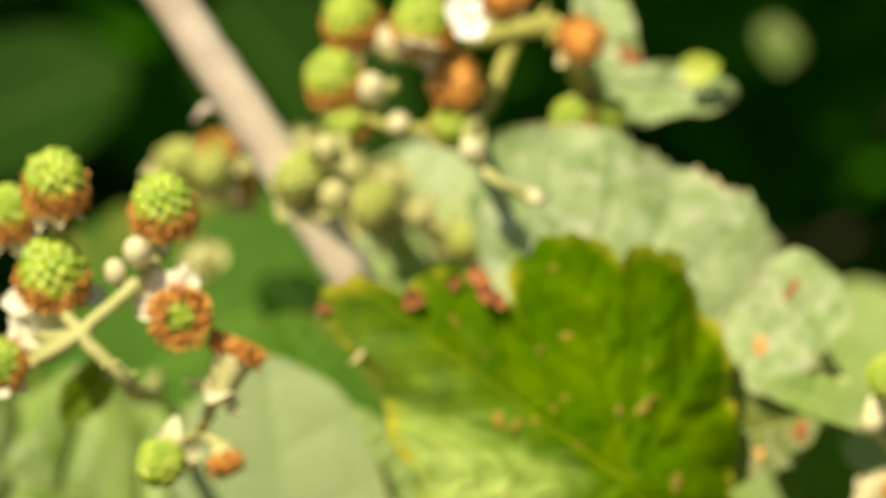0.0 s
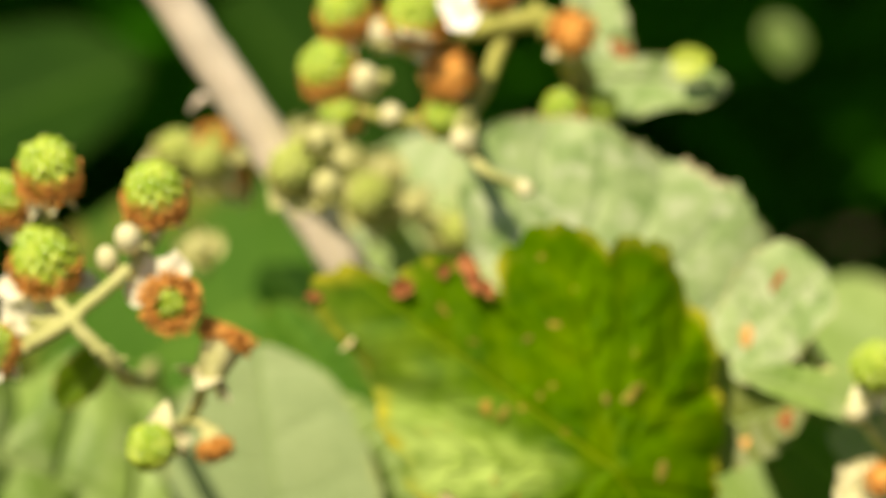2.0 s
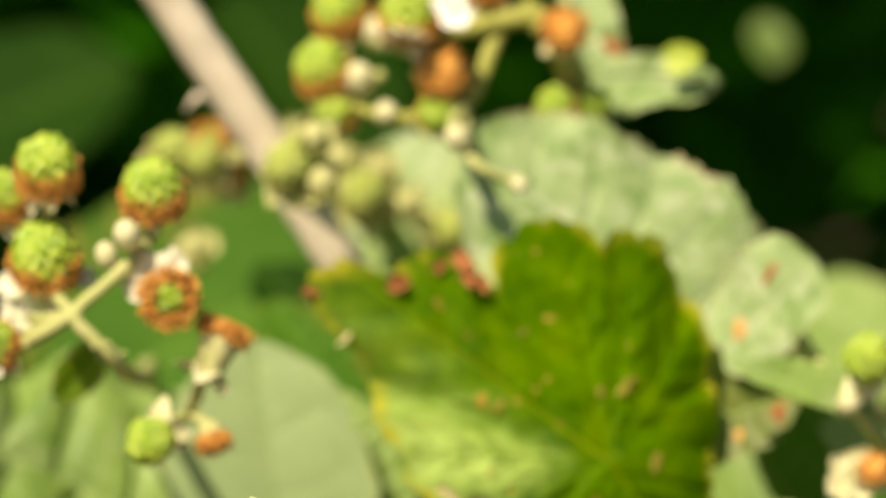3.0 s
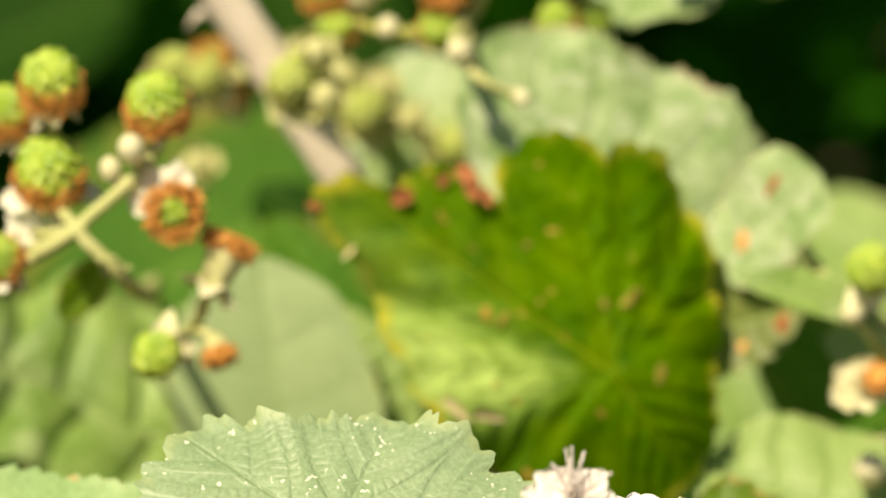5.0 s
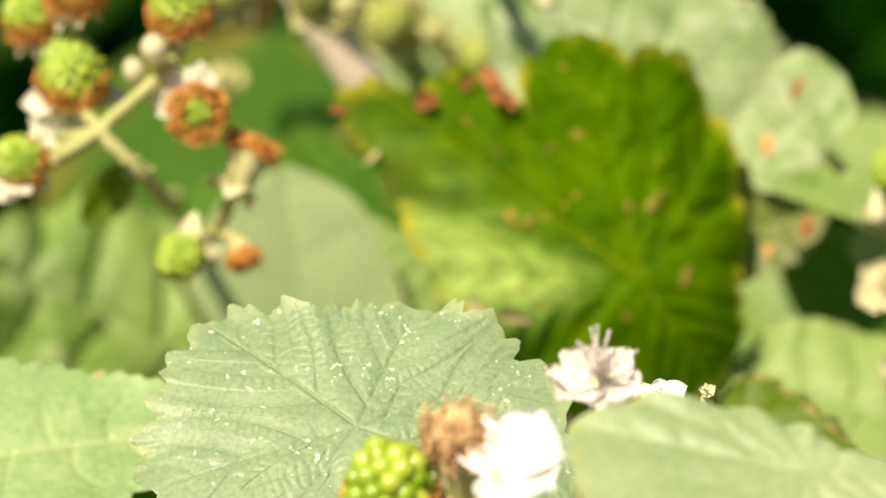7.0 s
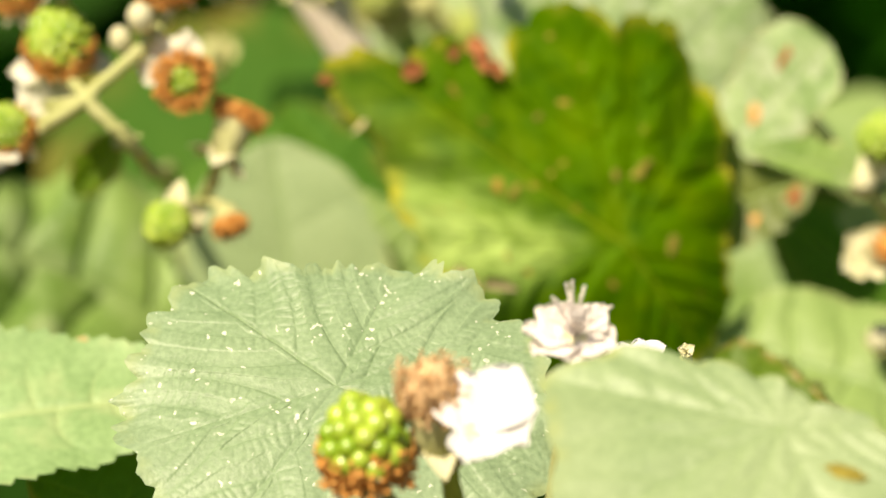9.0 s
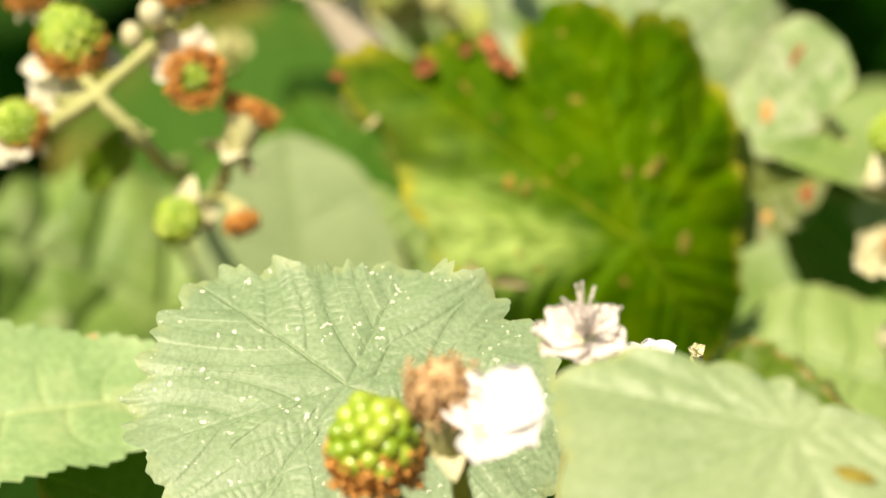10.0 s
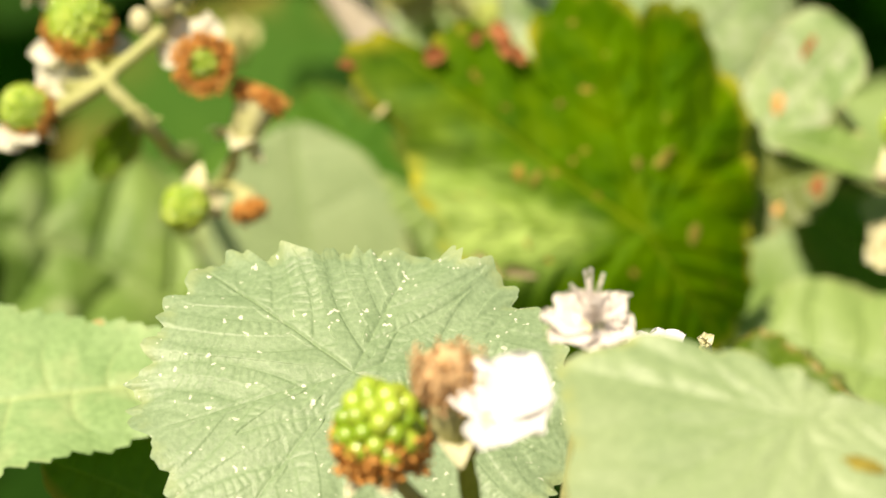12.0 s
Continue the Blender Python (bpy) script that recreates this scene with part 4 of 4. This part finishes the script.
# yellow=(181, ...) lightens the lower left flap as sunlight would.
dark_leaf = palmate_leaf((0.03, 0.7, 0.953), (0.0, -0.93, 0.37), ((150, 0.0560, 0.001, 0.0, 0.0), (144, 0.0530, 0.002, 0.0, 1.0), (131, 0.0440, 0.002, 0.0, 0.0), (104, 0.0382, 0.007, 0.03, 0.4), (83, 0.0366, 0.002, 0.0, 0.3), (60, 0.0292, -0.008, 0.0, 0.25), (40, 0.0218, -0.012, 0.0, 0.0), (5, 0.0165, -0.010, 0.0, 0.0), (308, 0.0210, -0.012, 0.0, 0.8), (262, 0.0230, -0.012, 0.0, 0.0), (226, 0.0250, 0.003, 0.0, 0.0), (202, 0.0298, 0.016, 0.0, 0.3), (180, 0.0335, 0.012, 0.0, 0.4), (163, 0.0392, -0.004, 0.0, 0.0)),
             LEAF_DARK, "dark green bramble leaf with a sunlit flap in its colour and browned torn edge", (0.0391, 0.7150, 0.9366), seed=5, teeth=26, tooth=0.09, relief=0.0007, pleat=0.0, wave=0.0009, sinus=(320, 0.05), curl=0.0, turns=900, rings=90, side_veins=4, ladder=0.12, side_tint=0.3, puff=0.08, vein_width=0.009, yellow=(181, 21, 1.0), roll=0.0006,
             bays=((140, 2.4, 0.16), (123.5, 4.2, 0.23), (92, 2.6, 0.10), (157, 2.5, 0.08)))
for k, (x, y, z, turn, size) in enumerate(((-0.0262, -0.0060, 0.0138, -25, 0.0064), (-0.0218, -0.0085, 0.0146, 8, 0.0058), (-0.0402, 0.0196, 0.0015, 250, 0.0036))):
    part("curled_edge", surface(*sepal_data(size, size * 0.20, 0.5, random.Random(k + 9)), DRY_EDGE), dark_leaf, "dry cream curled edge of the leaf", m=pose(x, y, z, 50, -5, turn))
for k, (x, y, z, turn, size) in enumerate(((-0.0240, 0.0318, 0.0035, -40, 0.0048), (-0.0222, 0.0300, 0.0035, -70, 0.0046), (-0.0206, 0.0282, 0.0035, -50, 0.0036), (-0.0345, 0.0268, 0.0030, 10, 0.0040), (-0.0312, 0.0272, 0.0030, 170, 0.0034), (-0.0272, 0.0290, 0.003, 60, 0.0030), (-0.0452, 0.0262, 0.002, 200, 0.0030))):
    part("withered_edge", surface(*sepal_data(size * 1.05, size * 0.28, 0.3, random.Random(k)), DEAD_EDGE), dark_leaf, "dry reddish-brown shred of the leaf's edge", m=pose(x, y, z, 20, -15, turn))
bramble_leaf((0.0523, 0.7380, 0.9636), (0.0074, 0.7350, 0.9982), (0.1, -0.8, 0.6), (0.020, 0.0202), LEAF_GREY, "pale grey-green bramble leaf, pale underside showing", (0.0405, 0.7600, 0.9434),
             seed=6, rows=160, columns=30, teeth=9, tooth=0.13, fold=(6, 4), bend=10, relief=0.00032, wave=(0.0016, 3.0), full=0.70, round_=0.5)
spotted_leaf = bramble_leaf((0.0488, 0.7220, 0.9661), (0.0631, 0.7160, 0.9818), (0.0, -0.72, 0.7), (0.0102, 0.0090), LEAF_GREY, "small pale grey-green leaf with an orange spot", (0.0425, 0.7450, 0.9498),
             seed=7, teeth=6, tooth=0.09, fold=(5, 8), relief=0.00015, wave=(0.0008, 2.0), full=0.85, round_=0.45)
drooping_leaf = bramble_leaf((0.025, 0.77, 1.003), (0.049, 0.76, 1.004), (0.1, -0.8, 0.6), (0.0040, 0.0082), LEAF_GREY, "curled pale grey-green bramble leaf with a yellow tip", (0.024, 0.775, 0.997),
             seed=8, teeth=6, tooth=0.10, fold=(18, 8), bend=0, relief=0.0006, wave=(0.0016, 1.3), full=1.0, round_=0.6)
part("curled_edge", surface(*sepal_data(0.0068, 0.0026, 0.35, random.Random(3)), GREEN_STEM), drooping_leaf, "yellow-green rolled tip", m=drooping_leaf.matrix_basis.inverted() @ frame_of(Vector((0.04, 0.757, 1.007)), Vector((1, 0, 0.15)), (0, -0.9, 0.4)))
upright_leaf = bramble_leaf((0.029, 0.775, 1.001), (0.025, 0.785, 1.022), (0.2, -0.8, 0.5), (0.0040, 0.0062), LEAF_GREY, "upright pale yellow-green bramble leaf above the spray", (0.024, 0.775, 0.997),
             seed=36, teeth=6, tooth=0.12, fold=(20, 12), bend=10, relief=0.0006, wave=(0.0012, 2.0))
blotch(upright_leaf, (0.036, 0.77, 1.011), 0.0026, 0.0016, 0.9, DEAD_EDGE, "dry red-brown blotch", 41)
bramble_leaf((-0.085, 0.612, 0.943), (-0.023, 0.62, 0.953), (0.0, -0.5, 0.86), (0.0194, 0.0175), LEAF_FRESH, "light green toothed bramble leaf", (-0.0940, 0.6200, 0.9319),
             seed=9, rows=160, columns=26, teeth=8, tooth=0.17, fold=(4, 2), bend=10, relief=0.00030, wave=(0.0010, 2.5), veins=7, full=0.5, round_=0.9)
bramble_leaf((-0.036, 0.618, 0.93), (-0.054, 0.614, 0.939), (-0.3, -0.75, 0.6), (0.0080, 0.011), LEAF_BRIGHT, "dark green bramble leaf in shade below a pale one", (-0.0245, 0.6400, 0.9098),
             seed=10, rows=120, columns=26, teeth=8, tooth=0.12, fold=(8, 8), bend=10, wave=(0.0008, 2.0))
bramble_leaf((-0.0285, 0.7700, 0.9180), (-0.0790, 0.7650, 0.9460), (0.0, -0.6, 0.8), (0.0255, 0.024), LEAF_PLEATED, "soft green pleated bramble leaf", (-0.0258, 0.7900, 0.8949),
             seed=12, teeth=7, tooth=0.10, fold=(8, 8), bend=12, relief=0.0026, wave=(0.0040, 3.5), veins=6)
bramble_leaf((-0.0213, 0.7450, 0.9163), (-0.0272, 0.7500, 0.9611), (0.05, -0.8, 0.55), (0.0185, 0.0165), LEAF_PLAIN, "broad smooth pale green leaf", (-0.0251, 0.7700, 0.9014),
             seed=13, teeth=7, tooth=0.06, fold=(5, 5), bend=10, relief=0.00015, full=0.85, veins=4)
bramble_leaf((-0.0765, 0.9500, 0.9022), (-0.0160, 0.9600, 0.9413), (0.0, -0.8, 0.6), (0.034, 0.034), LEAF_BRIGHT, "broad green leaf behind the fruit", (-0.0856, 0.9700, 0.8802), seed=14, fold=(5, 5), bend=10)
# Added for the shadow below the cane; its dark colour is the shade.
bramble_leaf((-0.012, 0.85, 0.93), (-0.031, 0.86, 0.955), (0.5, -0.75, 0.1), (0.010, 0.009), LEAF_SHADED, "bramble leaf below the cane with shade in its dark colour", (-0.008, 0.88, 0.9), seed=37, fold=(10, 10), bend=12, wave=(0.0015, 2.0))
bramble_leaf((-0.0100, 0.7700, 0.9416), (-0.0264, 0.7800, 0.9631), (0.3, -0.8, 0.5), (0.0085, 0.008), LEAF_BRIGHT, "small fresh green bramble leaf", (-0.0043, 0.7800, 0.9285), seed=15, fold=(10, 10), bend=10)
bramble_leaf((0.0270, 0.8200, 0.9480), (-0.0130, 0.8300, 0.9630), (0.0, -0.8, 0.6), (0.020, 0.020), LEAF_SOFT, "pale green leaf behind the cane", (0.0214, 0.8300, 0.9434), seed=16, fold=(6, 6), bend=10)
front_leaf = palmate_leaf((0.043, 0.506, 0.971), (0.0, -0.62, 0.78), ((165, 0.0280, 0.0, 0.0, 0.4), (150, 0.0224, 0.0, 0.0, 0.0), (133, 0.0127, 0.0, 0.0, 0.0), (107, 0.0078, 0.0, 0.0, 0.0), (72, 0.0056, 0.0, 0.0, 0.0), (40, 0.0050, 0.0, 0.0, 0.0), (0, 0.0110, 0.0, 0.0, 0.4), (335, 0.0185, -0.001, 0.0, 0.0), (290, 0.0245, -0.001, 0.0, 0.4), (250, 0.0280, -0.001, 0.0, 0.5), (210, 0.0290, -0.001, 0.0, 0.5), (186, 0.0262, 0.0, 0.0, 0.0)),
             LEAF_PLAIN, "broad light green bramble leaf close to the lens", (0.055, 0.526, 0.941), seed=17, teeth=17, tooth=0.05, relief=0.00016, pleat=0.018, wave=0.0004, dome=0.0, sinus=(60, 0.0), vein_width=0.03, curl=0.0, side_veins=3)
blotch(front_leaf, (0.05, 0.5, 0.968), 0.0026, 0.0013, -0.3, OLIVE_SPOT, "dry olive-brown blotch", 42)
curling_leaf = bramble_leaf((0.04, 0.655, 0.942), (0.07, 0.645, 0.934), (0.0, -0.85, 0.5), (0.0077, 0.006), LEAF_CURL, "olive green bramble leaf with a curled brown edge", (0.0420, 0.6600, 0.9334),
             seed=18, rows=140, columns=26, teeth=11, tooth=0.16, fold=(-4, 8), bend=3, wave=(0.0008, 2.5), full=0.35, round_=1.8, heart=0.0)
verts, faces, layers = blade_data(0.0160, 0.0030, 0.0006, teeth=6, tooth=0.35, wave=(0.0009, 3.0), relief=0.0005, seed=34, rows=90, columns=12, full=0.85, veins=9)
part("curled_edge", surface(verts, faces, LEAF_SPOTTED, layers=layers), curling_leaf, "ragged underside of the edge, curled over", m=curling_leaf.matrix_basis.inverted() @ frame_of(Vector((0.048, 0.657, 0.945)), Vector((0.06, 0.652, 0.936)) - Vector((0.048, 0.657, 0.945)), (0.2, -0.7, 0.7)))
bramble_leaf((0.0781, 0.7000, 0.9272), (0.0441, 0.7100, 0.9384), (0.0, -0.6, 0.8), (0.0185, 0.015), LEAF_SOFT, "pale green bramble leaf", (0.0878, 0.7100, 0.9150), seed=19, fold=(6, 6), bend=10, relief=0.0008, wave=(0.0014, 2.0))
bramble_leaf((0.071, 0.92, 0.886), (0.057, 0.93, 0.909), (0.0, -0.8, 0.6), (0.0220, 0.0240), LEAF_PLEATED, "round light green bramble leaf", (0.081, 0.94, 0.866), seed=20, fold=(8, 8), bend=15, relief=0.0006, wave=(0.0016, 1.5), veins=4, full=0.9, round_=0.6)
bramble_leaf((0.1048, 0.9200, 0.9175), (0.0735, 0.9300, 0.9360), (0.0, -0.6, 0.8), (0.015, 0.015), LEAF_SOFT, "light green blurred bramble leaf", (0.1202, 0.9500, 0.8989), seed=21, fold=(6, 6), bend=10)
red_spotted_leaf = bramble_leaf((0.0400, 0.7220, 0.9520), (0.0603, 0.7160, 0.9611), (-0.2, -0.85, 0.4), (0.0105, 0.0080), LEAF_SPOTTED, "soft green leaf with red-brown spots", (0.0387, 0.7200, 0.9439), seed=22, fold=(8, 8), bend=10)
bramble_leaf((-0.1432, 1.2500, 0.9089), (-0.0863, 1.2600, 0.9342), (0.1, -0.6, 0.8), (0.027, 0.025), LEAF_SHADED, "broad green blurred bramble leaf", (-0.1632, 1.2700, 0.8753), seed=23, fold=(6, 6), bend=10)
bramble_leaf((-0.0222, 1.2500, 0.9052), (-0.0594, 1.2600, 0.9530), (0.1, -0.6, 0.8), (0.03, 0.03), LEAF_SHADED, "broad green blurred bramble leaf", (-0.0132, 1.2700, 0.8828), seed=24, fold=(6, 6), bend=10)
bramble_leaf((0.0841, 1.1200, 0.9548), (0.0771, 1.1200, 0.9644), (0.0, -0.8, 0.6), (0.005, 0.005), LEAF_PLEATED, "small sunlit leaf far back in the shade", (0.1267, 1.7500, 0.8663), seed=25, fold=(6, 6))

# ---- canes below the leaves ----
for k, (top, foot) in enumerate((((0.055, 0.526, 0.941), (0.07, 0.6)), ((-0.0245, 0.6400, 0.9098), (-0.02, 0.75)), ((-0.1632, 1.2700, 0.8753), (-0.2, 1.35)), ((-0.0132, 1.2700, 0.8828), (0.0, 1.35)),
                                 ((0.0103, 0.5600, 0.9436), (0.04, 0.66)), ((-0.0940, 0.6200, 0.9319), (-0.09, 0.7)), ((0.0454, 0.7200, 0.9183), (0.06, 0.8)),
                                 ((0.0405, 0.7600, 0.9434), (0.05, 0.86)), ((-0.0258, 0.7900, 0.8949), (-0.02, 0.9)), ((-0.0251, 0.7700, 0.9014), (-0.03, 0.9)), ((-0.0856, 0.9700, 0.8802), (-0.1, 1.05)),
                                 ((0.0420, 0.6600, 0.9334), (0.06, 0.7)), ((-0.008, 0.88, 0.9), (-0.01, 1.0)), ((0.0878, 0.7100, 0.9150), (0.11, 0.80)), ((0.081, 0.94, 0.866), (0.09, 1.0)), ((0.1202, 0.9500, 0.8989), (0.13, 1.05)))):
    bramble_stem([(foot[0], foot[1], 0.0), (foot[0] * 0.7 + top[0] * 0.3, foot[1], top[2] * 0.6), top], (0.0028, 0.0011), ROOTED, "thin brown-green bramble cane below the leaves", 0, 100 + k)

bramble_leaf((0.0170, 0.8400, 0.9600), (-0.0180, 0.8500, 0.9720), (0.0, -0.8, 0.6), (0.016, 0.016), LEAF_GREY, "pale grey-green leaf behind the far spray", (0.0219, 0.8600, 0.9498), seed=26, fold=(6, 6), bend=10)
bramble_leaf((-0.0492, 0.7100, 0.9684), (-0.0571, 0.7150, 0.9583), (0.2, -0.8, 0.4), (0.0036, 0.0036), LEAF_CURL, "small olive bramble leaf below the fruiting stem", (-0.0460, 0.6900, 0.9711), seed=27, fold=(12, 12))

bramble_leaf((0.0714, 0.7060, 0.9605), (0.0501, 0.7020, 0.9691), (0.0, -0.75, 0.65), (0.0036, 0.0042), LEAF_PLEATED, "soft yellow-green bramble leaf behind the fruit stem", (0.0802, 0.7400, 0.9445), seed=28, fold=(12, 6), bend=16, relief=0.00008)
thicket("far_hedge", 7000, ((-4.0, 4.0), (2.7, 3.8), (0.0, 1.9)), (0.08, 0.15), LEAF_DEEP, "dark hedge leaves far behind the bramble", 6)

bramble_leaf((-0.0041, 0.7580, 0.9282), (-0.0154, 0.7620, 0.9507), (0.1, -0.75, 0.65), (0.0075, 0.0075), LEAF_SOFT, "pale olive bramble leaf beside the dark one", (-0.0004, 0.7700, 0.9154), seed=29, fold=(6, 6), bend=8)

# dry blotches on the blades
for k, (leaf, near, long, wide, turn, material) in enumerate((
        (spotted_leaf, (0.0502, 0.7200, 0.9698), 0.00195, 0.00115, 0.9, RUST), (spotted_leaf, (0.0542, 0.7180, 0.9797), 0.00230, 0.00080, 0.3, DEAD_EDGE),
        (red_spotted_leaf, (0.0523, 0.7190, 0.9516), 0.00195, 0.00124, 0.2, RUST), (red_spotted_leaf, (0.0575, 0.7170, 0.9568), 0.00230, 0.00106, 1.2, DEAD_EDGE),
        (dark_leaf, (0.0381, 0.7000, 0.9533), 0.00189, 0.00103, 1.3, OLIVE_SPOT), (dark_leaf, (0.0319, 0.7000, 0.9647), 0.00146, 0.00069, 0.5, OLIVE_SPOT), (dark_leaf, (0.0366, 0.7000, 0.9672), 0.00129, 0.00060, 0.4, OLIVE_SPOT),
        (dark_leaf, (0.0294, 0.7000, 0.9640), 0.00120, 0.00077, 1.5, OLIVE_SPOT), (dark_leaf, (0.0127, 0.7000, 0.9619), 0.00172, 0.00069, 0.9, OLIVE_SPOT), (dark_leaf, (0.0173, 0.7000, 0.9733), 0.00086, 0.00060, 0.4, OLIVE_SPOT))):
    blotch(leaf, near, long, wide, turn, material, "dry red-brown blotch" if material is not OLIVE_SPOT else "dry olive-brown blotch", k)
bramble_leaf((0.0889, 0.7680, 0.9197), (0.0569, 0.7720, 0.9475), (0.0, -0.7, 0.7), (0.014, 0.0115), LEAF_BRIGHT, "soft green bramble leaf behind the faded flower", (0.0963, 0.7800, 0.9045), seed=31, fold=(8, 8), bend=12, relief=0.0006)
bramble_leaf((0.0829, 0.7350, 0.9437), (0.0656, 0.7370, 0.9514), (0.0, -0.75, 0.65), (0.0055, 0.0055), LEAF_SOFT, "small soft green leaf behind the faded flower", (0.0905, 0.7600, 0.9263), seed=32, fold=(6, 6), bend=10)
blackberry((0.0704, 0.6900, 0.9542), (-0.1, -0.8, 0.5), 0.00254, "cap", "small withered orange-brown blackberry flower", (0.0759, 0.7150, 0.9473), 86, group=S1)
